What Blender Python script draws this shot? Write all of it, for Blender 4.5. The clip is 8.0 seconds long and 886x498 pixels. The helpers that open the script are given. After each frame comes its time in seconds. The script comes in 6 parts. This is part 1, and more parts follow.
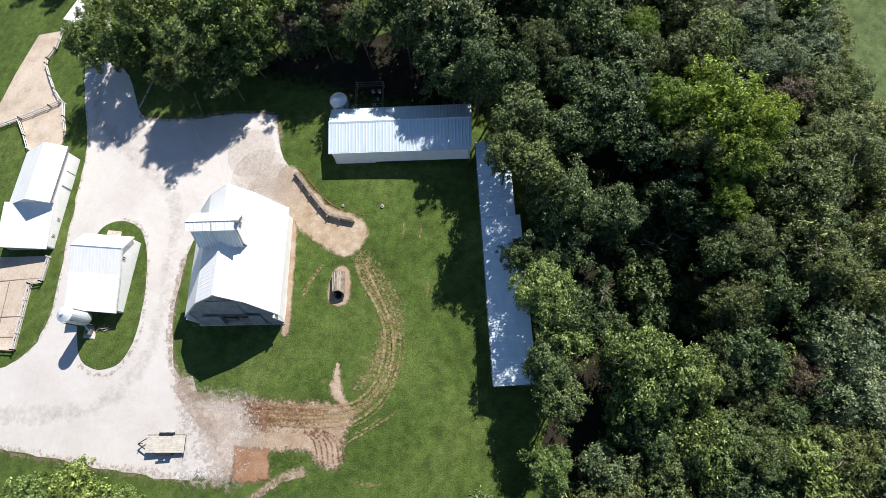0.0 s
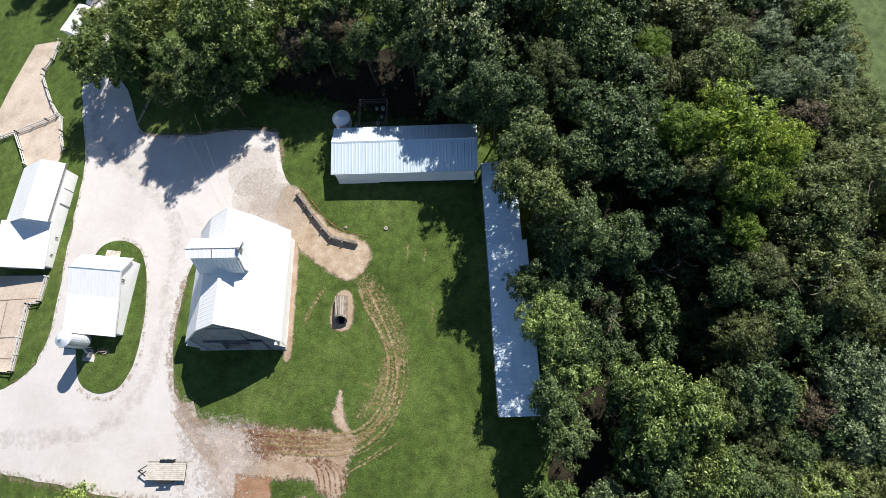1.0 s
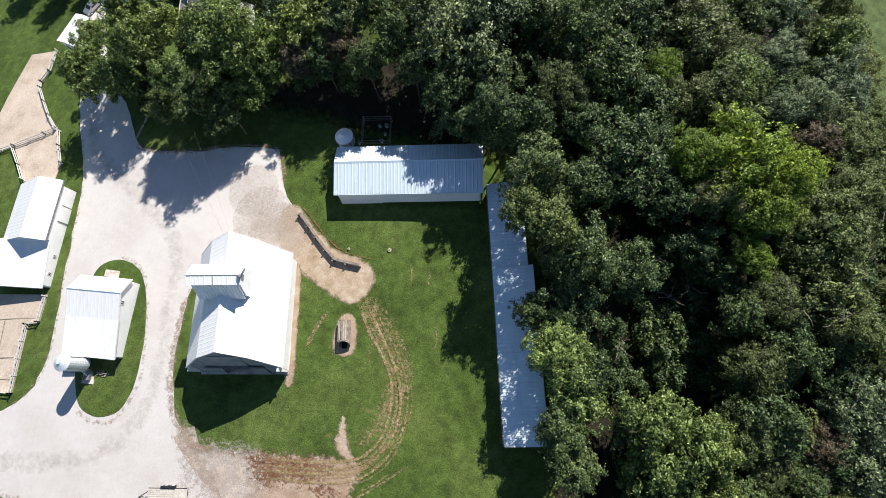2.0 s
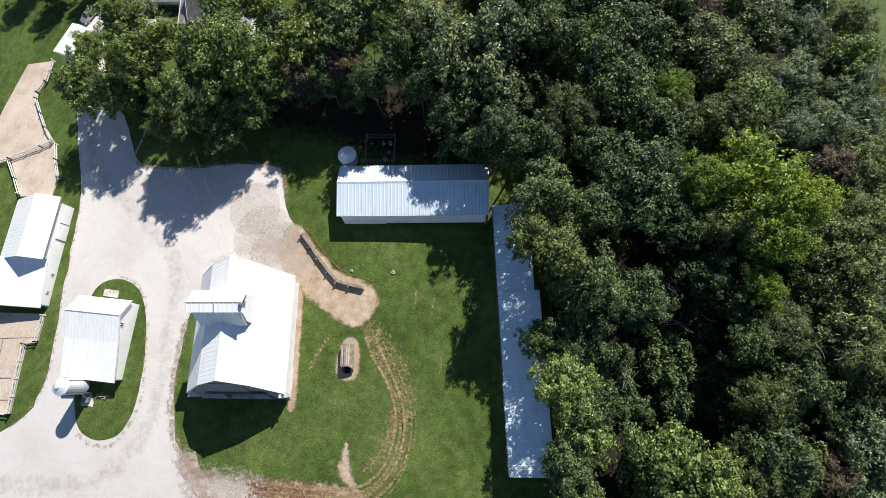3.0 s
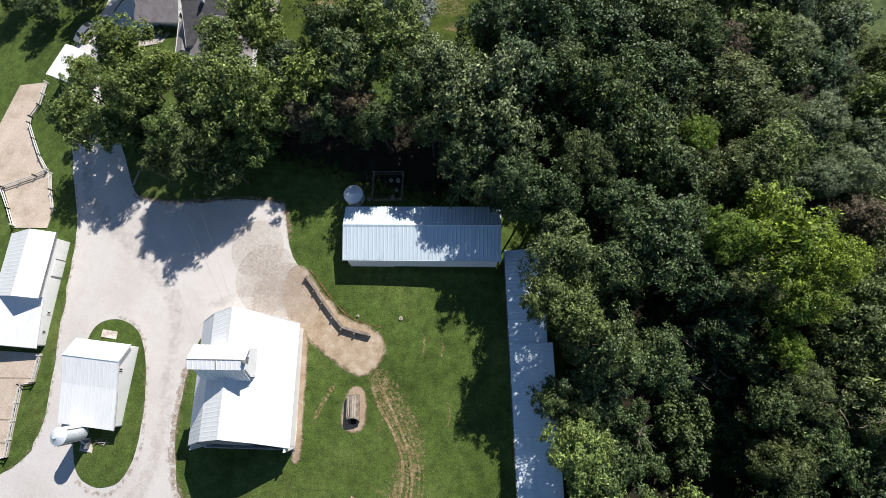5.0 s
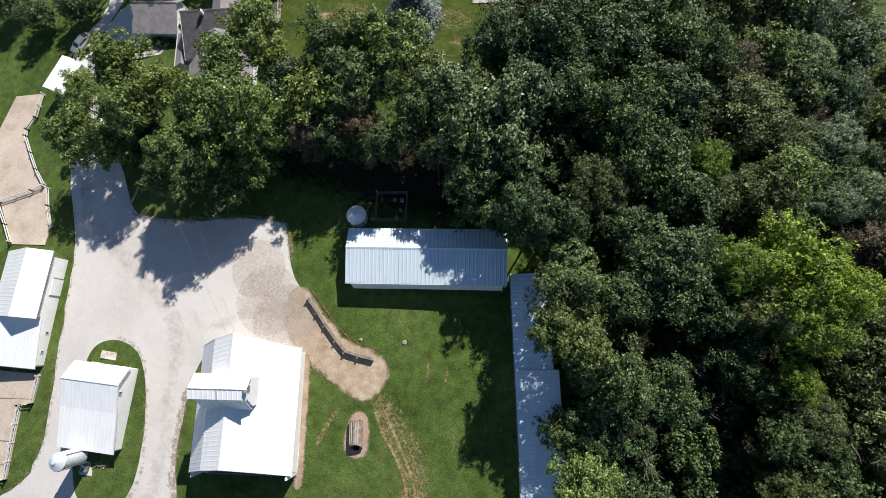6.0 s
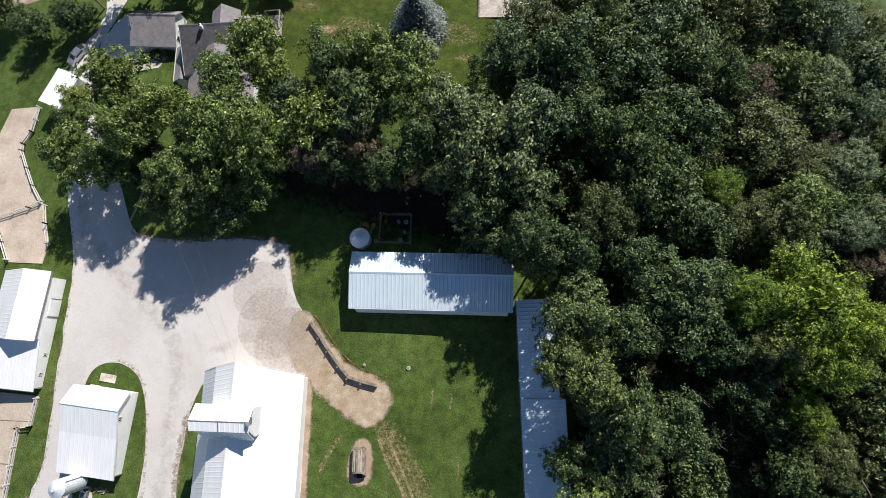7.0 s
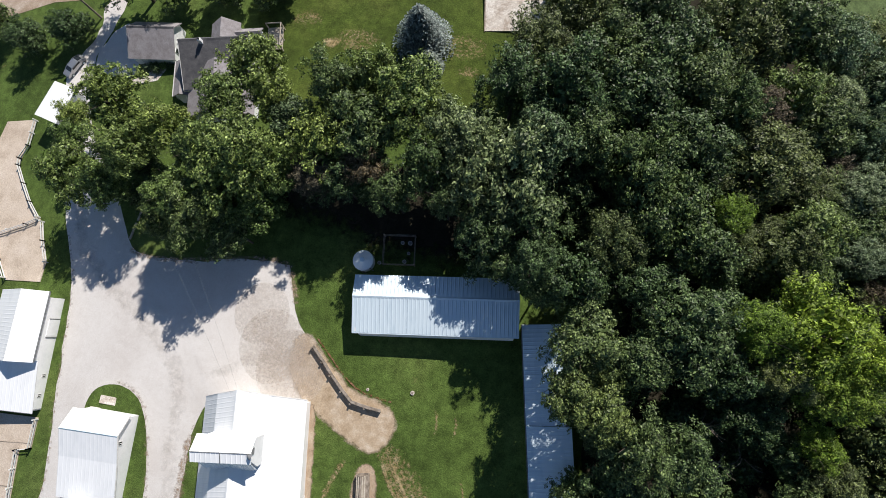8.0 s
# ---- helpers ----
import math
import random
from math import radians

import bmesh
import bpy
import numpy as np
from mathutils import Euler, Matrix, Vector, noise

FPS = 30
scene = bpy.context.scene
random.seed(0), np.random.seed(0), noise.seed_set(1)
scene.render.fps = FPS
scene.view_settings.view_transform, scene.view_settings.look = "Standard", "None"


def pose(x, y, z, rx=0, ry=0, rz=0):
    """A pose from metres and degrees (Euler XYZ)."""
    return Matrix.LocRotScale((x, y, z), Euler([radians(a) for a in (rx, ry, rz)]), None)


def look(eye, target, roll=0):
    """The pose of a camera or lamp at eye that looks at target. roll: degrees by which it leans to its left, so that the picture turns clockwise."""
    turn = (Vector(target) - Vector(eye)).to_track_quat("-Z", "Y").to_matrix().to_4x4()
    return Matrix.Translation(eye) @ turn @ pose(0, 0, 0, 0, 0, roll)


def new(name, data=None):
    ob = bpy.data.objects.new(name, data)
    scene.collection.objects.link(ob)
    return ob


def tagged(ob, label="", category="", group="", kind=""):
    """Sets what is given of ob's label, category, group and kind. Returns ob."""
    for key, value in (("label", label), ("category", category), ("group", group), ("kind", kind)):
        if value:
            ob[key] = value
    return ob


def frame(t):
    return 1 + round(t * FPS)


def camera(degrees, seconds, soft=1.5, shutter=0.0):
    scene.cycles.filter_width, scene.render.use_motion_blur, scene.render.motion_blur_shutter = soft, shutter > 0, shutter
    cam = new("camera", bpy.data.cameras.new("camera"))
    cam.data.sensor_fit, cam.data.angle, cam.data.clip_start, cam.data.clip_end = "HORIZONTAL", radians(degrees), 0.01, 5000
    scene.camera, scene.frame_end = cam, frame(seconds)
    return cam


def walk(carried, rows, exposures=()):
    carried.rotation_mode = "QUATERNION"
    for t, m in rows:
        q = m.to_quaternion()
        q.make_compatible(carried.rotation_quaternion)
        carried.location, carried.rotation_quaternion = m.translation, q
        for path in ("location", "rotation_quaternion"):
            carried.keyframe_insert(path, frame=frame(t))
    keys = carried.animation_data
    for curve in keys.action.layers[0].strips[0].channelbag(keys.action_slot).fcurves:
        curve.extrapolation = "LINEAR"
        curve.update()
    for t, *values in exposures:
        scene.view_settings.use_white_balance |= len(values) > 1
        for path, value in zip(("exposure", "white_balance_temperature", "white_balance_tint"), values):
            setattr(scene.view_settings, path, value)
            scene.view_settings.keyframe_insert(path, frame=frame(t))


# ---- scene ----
# ---- camera ----
cam = camera(84.71, 8.0, soft=0.5)
PATH = [
    (0.0, -0.001, -0.000, 55.712, 17.586, 4.041, 2.069),
    (0.5, -0.319, 1.971, 55.790, 17.130, 4.033, 2.196),
    (1.0, -0.654, 3.928, 55.839, 16.699, 4.012, 2.340),
    (1.5, -1.009, 5.828, 55.896, 16.270, 3.974, 2.466),
    (3.0, -2.173, 11.379, 56.008, 14.922, 3.783, 2.850),
    (3.5, -2.577, 13.217, 55.996, 14.495, 3.716, 2.971),
    (4.0, -2.964, 14.992, 55.975, 14.027, 3.672, 3.102),
    (4.5, -3.377, 16.834, 55.901, 13.586, 3.631, 3.224),
    (6.0, -4.487, 22.254, 55.586, 12.246, 3.579, 3.624),
    (6.5, -4.944, 24.095, 55.512, 11.800, 3.491, 3.735),
    (7.0, -5.416, 25.943, 55.428, 11.342, 3.407, 3.850),
    (7.5, -5.861, 27.758, 55.308, 10.914, 3.331, 3.971),
    (8.0, -6.301, 29.476, 55.203, 10.415, 3.282, 4.060),
]
walk(cam, [(t, pose(x, y, z, rx, ry, rz)) for t, x, y, z, rx, ry, rz in PATH], exposures=[(0.0, 0.66), (4.0, 0.50), (8.0, 0.34)])

# ---- world, sun, exposure ----
SUN_EL, SUN_AZ = radians(40), math.atan2(0.44, 0.9)   # azimuth from +y towards +x
world = bpy.data.worlds.new("sky")
scene.world = world
world.use_nodes = True
wn, wl = world.node_tree.nodes, world.node_tree.links
sky = wn.new("ShaderNodeTexSky")
sky.sky_type, sky.sun_disc = "NISHITA", False
sky.sun_elevation, sky.sun_rotation = SUN_EL, SUN_AZ
sky.ozone_density, sky.dust_density = 4.0, 0.1
wl.new(sky.outputs[0], wn["Background"].inputs[0])
wn["Background"].inputs[1].default_value = 0.066
sun_way = Vector((math.sin(SUN_AZ) * math.cos(SUN_EL), math.cos(SUN_AZ) * math.cos(SUN_EL), math.sin(SUN_EL)))
sun = new("sun", bpy.data.lights.new("sun", "SUN"))
sun.data.energy, sun.data.angle, sun.data.color = 5.0, radians(0.53), (1.0, 0.95, 0.885)
sun.matrix_world = look(sun_way * 300, (0, 0, 0))


# ---- lie of the land: a very low rise under the farmyard ----
def zg(x, y):
    u, v = x + 20, y - 30
    s = (-1.601 * u * u - 0.199 * u * v - 0.927 * v * v) / 1000
    return 10 * math.tanh(s / 10)


# ---- materials ----
def material(name):
    m = bpy.data.materials.new(name)
    m.use_nodes = True
    return m, m.node_tree.nodes, m.node_tree.links, m.node_tree.nodes["Principled BSDF"]


def noise_node(n, l, scale, detail=4.0, rough=0.6, coord="Object", stretch=None):
    tc = n.new("ShaderNodeTexCoord")
    t = n.new("ShaderNodeTexNoise")
    t.inputs["Scale"].default_value, t.inputs["Detail"].default_value, t.inputs["Roughness"].default_value = scale, detail, rough
    src = tc.outputs[coord]
    if stretch:
        mp = n.new("ShaderNodeMapping")
        mp.inputs["Scale"].default_value = stretch
        l.new(src, mp.inputs[0])
        src = mp.outputs[0]
    l.new(src, t.inputs["Vector"])
    return t.outputs["Fac"]


def ramp(n, l, fac, stops):
    r = n.new("ShaderNodeValToRGB")
    e = r.color_ramp.elements
    while len(e) < len(stops):
        e.new(0.5)
    for q, (pos, col) in zip(e, stops):
        q.position, q.color = pos, (*col, 1)
    l.new(fac, r.inputs[0])
    return r.outputs[0]


def blend(n, l, kind, fac, a, b):
    m = n.new("ShaderNodeMix")
    m.data_type, m.blend_type = "RGBA", kind
    if isinstance(fac, float):
        m.inputs[0].default_value = fac
    else:
        l.new(fac, m.inputs[0])
    for sock, v in ((m.inputs[6], a), (m.inputs[7], b)):
        if isinstance(v, tuple):
            sock.default_value = (*v, 1)
        else:
            l.new(v, sock)
    return m.outputs[2]


def bump(n, l, bsdf, fac, strength, distance):
    b = n.new("ShaderNodeBump")
    b.inputs["Strength"].default_value, b.inputs["Distance"].default_value = strength, distance
    l.new(fac, b.inputs["Height"])
    l.new(b.outputs[0], bsdf.inputs["Normal"])


def mottled(name, dark, mid, light, coarse, fine, rough=0.9, relief=0.02, metal=0.0, amount=0.5, stretch=None):
    """A surface with stains at one scale and grain at another."""
    m, n, l, b = material(name)
    c = ramp(n, l, noise_node(n, l, coarse, 5, 0.65, stretch=stretch), ((0.3, dark), (0.5, mid), (0.72, light)))
    g = noise_node(n, l, fine, 5, 0.7)
    col = blend(n, l, "OVERLAY", amount, c, ramp(n, l, g, ((0.25, (0.15, 0.15, 0.15)), (0.75, (0.85, 0.85, 0.85)))))
    l.new(col, b.inputs["Base Color"])
    b.inputs["Roughness"].default_value, b.inputs["Metallic"].default_value = rough, metal
    b.inputs["Specular IOR Level"].default_value = 0.12 if rough >= 0.9 else 0.5
    if relief:
        bump(n, l, b, g, 0.6, relief)
    return m


def grass_material(name, c1, c2, c3, dry):
    m, n, l, b = material(name)
    broad = noise_node(n, l, 0.09, 5, 0.6)
    mid = noise_node(n, l, 0.8, 6, 0.7)
    fine = noise_node(n, l, 6.0, 4, 0.8)
    c = ramp(n, l, broad, ((0.32, c1), (0.5, c2), (0.7, c3)))
    c = blend(n, l, "OVERLAY", 0.75, c, ramp(n, l, mid, ((0.3, (0.22, 0.22, 0.2)), (0.7, (0.75, 0.75, 0.72)))))
    c = blend(n, l, "OVERLAY", 0.6, c, ramp(n, l, fine, ((0.3, (0.15, 0.15, 0.15)), (0.7, (0.88, 0.88, 0.85)))))
    spots = ramp(n, l, noise_node(n, l, 0.35, 6, 0.75), ((0.64, (0, 0, 0)), (0.74, (0.6, 0.6, 0.6))))
    c = blend(n, l, "MIX", spots, c, dry)
    flecks = ramp(n, l, noise_node(n, l, 3.2, 5, 0.75), ((0.64, (0, 0, 0)), (0.72, (0.55, 0.55, 0.55))))
    c = blend(n, l, "MIX", flecks, c, tuple(1.7 * v for v in c3))
    l.new(c, b.inputs["Base Color"])
    b.inputs["Roughness"].default_value = 0.95
    b.inputs["Specular IOR Level"].default_value = 0.15
    bump(n, l, b, fine, 0.9, 0.12)
    return m


GRASS = grass_material("mown_grass", (0.051, 0.081, 0.018), (0.074, 0.115, 0.027), (0.107, 0.144, 0.04), (0.25, 0.21, 0.09))
HOUSE_GRASS = grass_material("house_lawn_grass", (0.042, 0.062, 0.012), (0.06, 0.086, 0.016), (0.086, 0.106, 0.024), (0.2, 0.16, 0.05))
MEADOW = grass_material("crop_field", (0.068, 0.098, 0.038), (0.09, 0.125, 0.05), (0.11, 0.145, 0.06), (0.13, 0.15, 0.07))
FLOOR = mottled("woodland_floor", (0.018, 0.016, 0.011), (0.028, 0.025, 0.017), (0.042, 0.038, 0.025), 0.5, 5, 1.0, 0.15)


def gravel_material():
    m, n, l, b = material("limestone_gravel")
    broad = noise_node(n, l, 0.16, 6, 0.62)
    fine = noise_node(n, l, 9.0, 6, 0.8)
    mid = noise_node(n, l, 1.3, 5, 0.7)
    c = ramp(n, l, broad, ((0.26, (0.525, 0.487, 0.457)), (0.42, (0.55, 0.516, 0.49)), (0.58, (0.59, 0.56, 0.535))))
    c = blend(n, l, "OVERLAY", 0.16, c, ramp(n, l, mid, ((0.3, (0.3, 0.3, 0.3)), (0.7, (0.7, 0.7, 0.7)))))
    c = blend(n, l, "OVERLAY", 0.35, c, ramp(n, l, fine, ((0.3, (0.2, 0.19, 0.18)), (0.7, (0.8, 0.8, 0.8)))))
    l.new(c, b.inputs["Base Color"])
    b.inputs["Roughness"].default_value = 0.95
    bump(n, l, b, fine, 0.5, 0.03)
    return m


GRAVEL = gravel_material()


def soften(mat, scale=1.1, wild=1.6, band=0.17):
    """The same surface as a ragged, broken cover that thins out where its sheet's cover value falls."""
    m = mat.copy()
    n, l = m.node_tree.nodes, m.node_tree.links
    a = n.new("ShaderNodeAttribute")
    a.attribute_name = "cover"
    k = n.new("ShaderNodeMath")
    k.operation = "MULTIPLY_ADD"
    l.new(noise_node(n, l, scale, 7, 0.75), k.inputs[0])
    k.inputs[1].default_value = wild
    l.new(a.outputs["Fac"], k.inputs[2])
    r = n.new("ShaderNodeMapRange")
    r.inputs["From Min"].default_value, r.inputs["From Max"].default_value = 0.53 - band / 2 + wild / 2, 0.53 + band / 2 + wild / 2
    l.new(k.outputs[0], r.inputs["Value"])
    mx, tr = n.new("ShaderNodeMixShader"), n.new("ShaderNodeBsdfTransparent")
    l.new(r.outputs[0], mx.inputs[0])
    l.new(tr.outputs[0], mx.inputs[1])
    l.new(n["Principled BSDF"].outputs[0], mx.inputs[2])
    l.new(mx.outputs[0], n["Material Output"].inputs[0])
    return m


TAN = mottled("tan_gravel", (0.25, 0.185, 0.135), (0.34, 0.265, 0.205), (0.44, 0.37, 0.31), 0.5, 8, 0.95, 0.03)
PINK_SOIL = soften(mottled("pink_tan_soil", (0.27, 0.185, 0.125), (0.36, 0.265, 0.19), (0.47, 0.38, 0.3), 0.5, 6, 0.95, 0.08), 2.0, 2.2, 0.45)
WASH = soften(mottled("limestone_wash", (0.4, 0.32, 0.26), (0.49, 0.41, 0.35), (0.57, 0.5, 0.45), 0.4, 7, 0.95, 0.05), 1.4, 3.0, 0.9)
RED_SOIL = soften(mottled("red_brown_soil", (0.13, 0.055, 0.03), (0.2, 0.1, 0.055), (0.3, 0.18, 0.115), 0.9, 7, 0.95, 0.1), 2.4, 3.2, 0.5)
ORANGE_SOIL = soften(mottled("orange_brown_soil", (0.24, 0.13, 0.07), (0.31, 0.18, 0.11), (0.38, 0.25, 0.17), 0.6, 7, 0.95, 0.06), 2.2, 2.4, 0.5)
STONES = soften(mottled("scattered_limestone", (0.5, 0.45, 0.41), (0.6, 0.56, 0.52), (0.66, 0.63, 0.6), 1.5, 9, 0.95, 0.05), 2.6, 3.0)
TRACK_SOIL = soften(mottled("dry_track_soil", (0.22, 0.165, 0.075), (0.33, 0.25, 0.13), (0.43, 0.345, 0.21), 0.9, 8, 0.95, 0.06), 3.0, 2.6, 0.6)
VERGE = soften(mottled("trodden_verge", (0.27, 0.19, 0.13), (0.37, 0.28, 0.2), (0.45, 0.37, 0.29), 0.6, 8, 0.95, 0.05), 1.8, 2.2, 0.6)
RAMP = soften(mottled("ramp_gravel", (0.3, 0.222, 0.145), (0.4, 0.31, 0.22), (0.5, 0.42, 0.335), 0.8, 8, 0.95, 0.04), 0.8, 1.2, 0.35)
RUTS = soften(mottled("wheel_marked_gravel", (0.41, 0.355, 0.31), (0.47, 0.42, 0.37), (0.52, 0.47, 0.43), 0.5, 8, 0.95, 0.03), 0.7, 1.0, 1.0)
SPILL = soften(mottled("tan_gravel_spill", (0.43, 0.355, 0.295), (0.48, 0.41, 0.35), (0.53, 0.47, 0.415), 0.5, 8, 0.95, 0.03), 3.0, 1.6, 1.6)
SOFT_GRAVEL = soften(GRAVEL, 1.8, 2.6, 0.5)
TUFTS = soften(GRASS, 2.4, 2.8, 0.4)


CONCRETE = mottled("pen_concrete", (0.4, 0.32, 0.25), (0.53, 0.44, 0.355), (0.6, 0.51, 0.43), 0.35, 7, 0.9, 0.01)
PALE_CONCRETE = mottled("old_concrete", (0.3, 0.24, 0.19), (0.52, 0.47, 0.42), (0.66, 0.62, 0.57), 0.7, 6, 0.9, 0.01, amount=0.6)


def metal_sheet(name, base, streak, rough=0.45, metal=0.25):
    m, n, l, b = material(name)
    s = noise_node(n, l, 1.2, 5, 0.6, stretch=(1.0, 0.25, 1.0))
    f = noise_node(n, l, 14.0, 3, 0.6)
    c = ramp(n, l, s, ((0.3, streak), (0.55, base), (0.8, base)))
    c = blend(n, l, "OVERLAY", 0.15, c, ramp(n, l, f, ((0.3, (0.35, 0.35, 0.35)), (0.7, (0.65, 0.65, 0.65)))))
    l.new(c, b.inputs["Base Color"])
    b.inputs["Roughness"].default_value, b.inputs["Metallic"].default_value = rough, metal
    return m


WHITE_ROOF = metal_sheet("white_ribbed_steel", (0.84, 0.845, 0.85), (0.77, 0.78, 0.79), 0.5, 0.0)
GREY_ROOF = metal_sheet("galvanised_sheet", (0.67, 0.77, 0.83), (0.57, 0.68, 0.75), 0.4, 0.2)
# darker siding copy for the south walls, their shade put into the colour
SHADED_SIDING = mottled("shaded_siding_grey", (0.17, 0.185, 0.2), (0.25, 0.265, 0.28), (0.33, 0.345, 0.36), 1.2, 9, 0.85, 0.006, amount=0.4)
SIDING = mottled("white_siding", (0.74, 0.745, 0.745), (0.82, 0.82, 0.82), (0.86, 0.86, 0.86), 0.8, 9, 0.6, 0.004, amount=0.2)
SHINGLE = mottled("grey_shingle", (0.075, 0.075, 0.082), (0.11, 0.107, 0.112), (0.15, 0.145, 0.147), 1.2, 12, 0.9, 0.01)
PALE_SHINGLE = mottled("pale_shingle", (0.2, 0.18, 0.18), (0.26, 0.24, 0.245), (0.31, 0.295, 0.3), 1.2, 12, 0.9, 0.01)
BIN_STEEL = metal_sheet("bin_steel", (0.72, 0.76, 0.8), (0.56, 0.6, 0.65), 0.4, 0.25)
DARK = mottled("shaded_opening", (0.015, 0.015, 0.016), (0.02, 0.02, 0.022), (0.03, 0.03, 0.03), 1.0, 6, 0.9, 0)
WOOD = mottled("grey_timber", (0.14, 0.115, 0.09), (0.24, 0.2, 0.165), (0.36, 0.31, 0.27), 2.5, 14, 0.9, 0.01)
PALE_WOOD = mottled("weathered_boards", (0.3, 0.25, 0.19), (0.42, 0.37, 0.3), (0.55, 0.5, 0.43), 2.0, 12, 0.9, 0.006)
DECK_WOOD = mottled("bleached_deck_boards", (0.42, 0.38, 0.32), (0.54, 0.5, 0.44), (0.64, 0.61, 0.56), 2.0, 12, 0.9, 0.006)
PAINTED = mottled("white_painted_board", (0.55, 0.54, 0.52), (0.68, 0.67, 0.65), (0.75, 0.75, 0.74), 2.0, 10, 0.7, 0.004, amount=0.3)
SHEET_PINK = mottled("pinkish_sheet", (0.6, 0.5, 0.48), (0.7, 0.6, 0.58), (0.76, 0.68, 0.66), 2.0, 10, 0.6, 0.004, amount=0.3)
BARK = mottled("bark", (0.04, 0.033, 0.026), (0.09, 0.075, 0.06), (0.16, 0.14, 0.12), 3.0, 14, 0.95, 0.03)
BLACK = mottled("black_steel", (0.012, 0.012, 0.013), (0.02, 0.02, 0.022), (0.035, 0.035, 0.035), 2.0, 15, 0.5, 0)
RUBBER = mottled("rubber", (0.012, 0.012, 0.012), (0.02, 0.02, 0.02), (0.03, 0.03, 0.03), 3.0, 20, 0.85, 0)
TRIM = mottled("dark_trim", (0.1, 0.105, 0.11), (0.16, 0.165, 0.17), (0.22, 0.22, 0.23), 2.0, 12, 0.6, 0)
GLASS, gn, gl_, gb = material("window_glass")
gb.inputs["Base Color"].default_value = (0.02, 0.025, 0.03, 1)
gb.inputs["Roughness"].default_value = 0.06
CARPAINT, cn, cl_, cb = material("silver_car_paint")
cb.inputs["Base Color"].default_value = (0.42, 0.43, 0.45, 1)
cb.inputs["Metallic"].default_value, cb.inputs["Roughness"].default_value = 0.7, 0.3


def leaf_material(name, dark, mid, light, through_amount=0.14):
    m, n, l, b = material(name)
    g = n.new("ShaderNodeNewGeometry")
    oi = n.new("ShaderNodeObjectInfo")
    c = ramp(n, l, g.outputs["Random Per Island"], ((0.0, tuple(v * 0.6 for v in dark)), (0.55, mid), (1.0, tuple(v * 1.2 for v in light))))
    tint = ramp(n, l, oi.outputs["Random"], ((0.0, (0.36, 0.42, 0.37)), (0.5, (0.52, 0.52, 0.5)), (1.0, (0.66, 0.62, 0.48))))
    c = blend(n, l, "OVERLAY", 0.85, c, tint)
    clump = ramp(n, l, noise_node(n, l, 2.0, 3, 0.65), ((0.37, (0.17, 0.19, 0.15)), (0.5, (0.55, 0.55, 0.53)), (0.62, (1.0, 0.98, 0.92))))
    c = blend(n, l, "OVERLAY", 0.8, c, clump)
    l.new(c, b.inputs["Base Color"])
    b.inputs["Roughness"].default_value = 0.5
    b.inputs["Specular IOR Level"].default_value = 0.34
    tr = n.new("ShaderNodeBsdfTranslucent")
    l.new(c, tr.inputs[0])
    mx = n.new("ShaderNodeMixShader")
    mx.inputs[0].default_value = through_amount
    l.new(b.outputs[0], mx.inputs[1])
    l.new(tr.outputs[0], mx.inputs[2])
    l.new(mx.outputs[0], n["Material Output"].inputs[0])
    return m


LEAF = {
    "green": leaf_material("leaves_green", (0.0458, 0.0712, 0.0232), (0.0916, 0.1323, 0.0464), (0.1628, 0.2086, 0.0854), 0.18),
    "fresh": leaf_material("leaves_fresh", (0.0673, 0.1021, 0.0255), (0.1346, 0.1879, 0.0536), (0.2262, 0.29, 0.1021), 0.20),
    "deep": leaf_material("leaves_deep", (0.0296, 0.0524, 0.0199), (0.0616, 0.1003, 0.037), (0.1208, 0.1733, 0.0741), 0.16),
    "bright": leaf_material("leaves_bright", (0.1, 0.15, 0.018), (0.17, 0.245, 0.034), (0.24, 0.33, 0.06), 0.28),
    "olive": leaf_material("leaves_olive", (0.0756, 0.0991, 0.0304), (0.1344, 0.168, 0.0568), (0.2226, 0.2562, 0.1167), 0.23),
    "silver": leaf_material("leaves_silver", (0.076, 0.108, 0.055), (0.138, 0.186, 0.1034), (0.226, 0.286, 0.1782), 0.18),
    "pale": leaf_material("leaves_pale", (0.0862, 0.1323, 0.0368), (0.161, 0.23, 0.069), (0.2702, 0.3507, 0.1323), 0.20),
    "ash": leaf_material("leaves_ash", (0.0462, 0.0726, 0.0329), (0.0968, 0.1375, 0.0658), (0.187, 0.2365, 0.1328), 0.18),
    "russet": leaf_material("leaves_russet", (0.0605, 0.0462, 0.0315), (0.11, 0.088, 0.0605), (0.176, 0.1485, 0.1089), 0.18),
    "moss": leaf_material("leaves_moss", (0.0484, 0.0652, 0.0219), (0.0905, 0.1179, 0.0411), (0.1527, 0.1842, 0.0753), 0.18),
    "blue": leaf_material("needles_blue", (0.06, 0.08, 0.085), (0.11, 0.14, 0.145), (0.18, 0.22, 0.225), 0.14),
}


# ---- building blocks ----
def mesh_object(name, bm, mat, smooth=False):
    me = bpy.data.meshes.new(name)
    bmesh.ops.recalc_face_normals(bm, faces=bm.faces)
    bm.to_mesh(me)
    bm.free()
    me.materials.append(mat)
    if smooth:
        me.polygons.foreach_set("use_smooth", [True] * len(me.polygons))
    return new(name, me)


def part(name, bm, mat, parent, label="", smooth=False):
    ob = mesh_object(name, bm, mat, smooth)
    ob.parent = parent
    if label:
        tagged(ob, label)
    return ob


def thing(name, x, y, label, category, group="", turn=0.0, z=None, kind=""):
    e = new(name)
    e.empty_display_size = 0.3
    e.location = (x, y, zg(x, y) if z is None else z)
    e.rotation_euler = (0, 0, radians(turn))
    return tagged(e, label, category, group, kind)


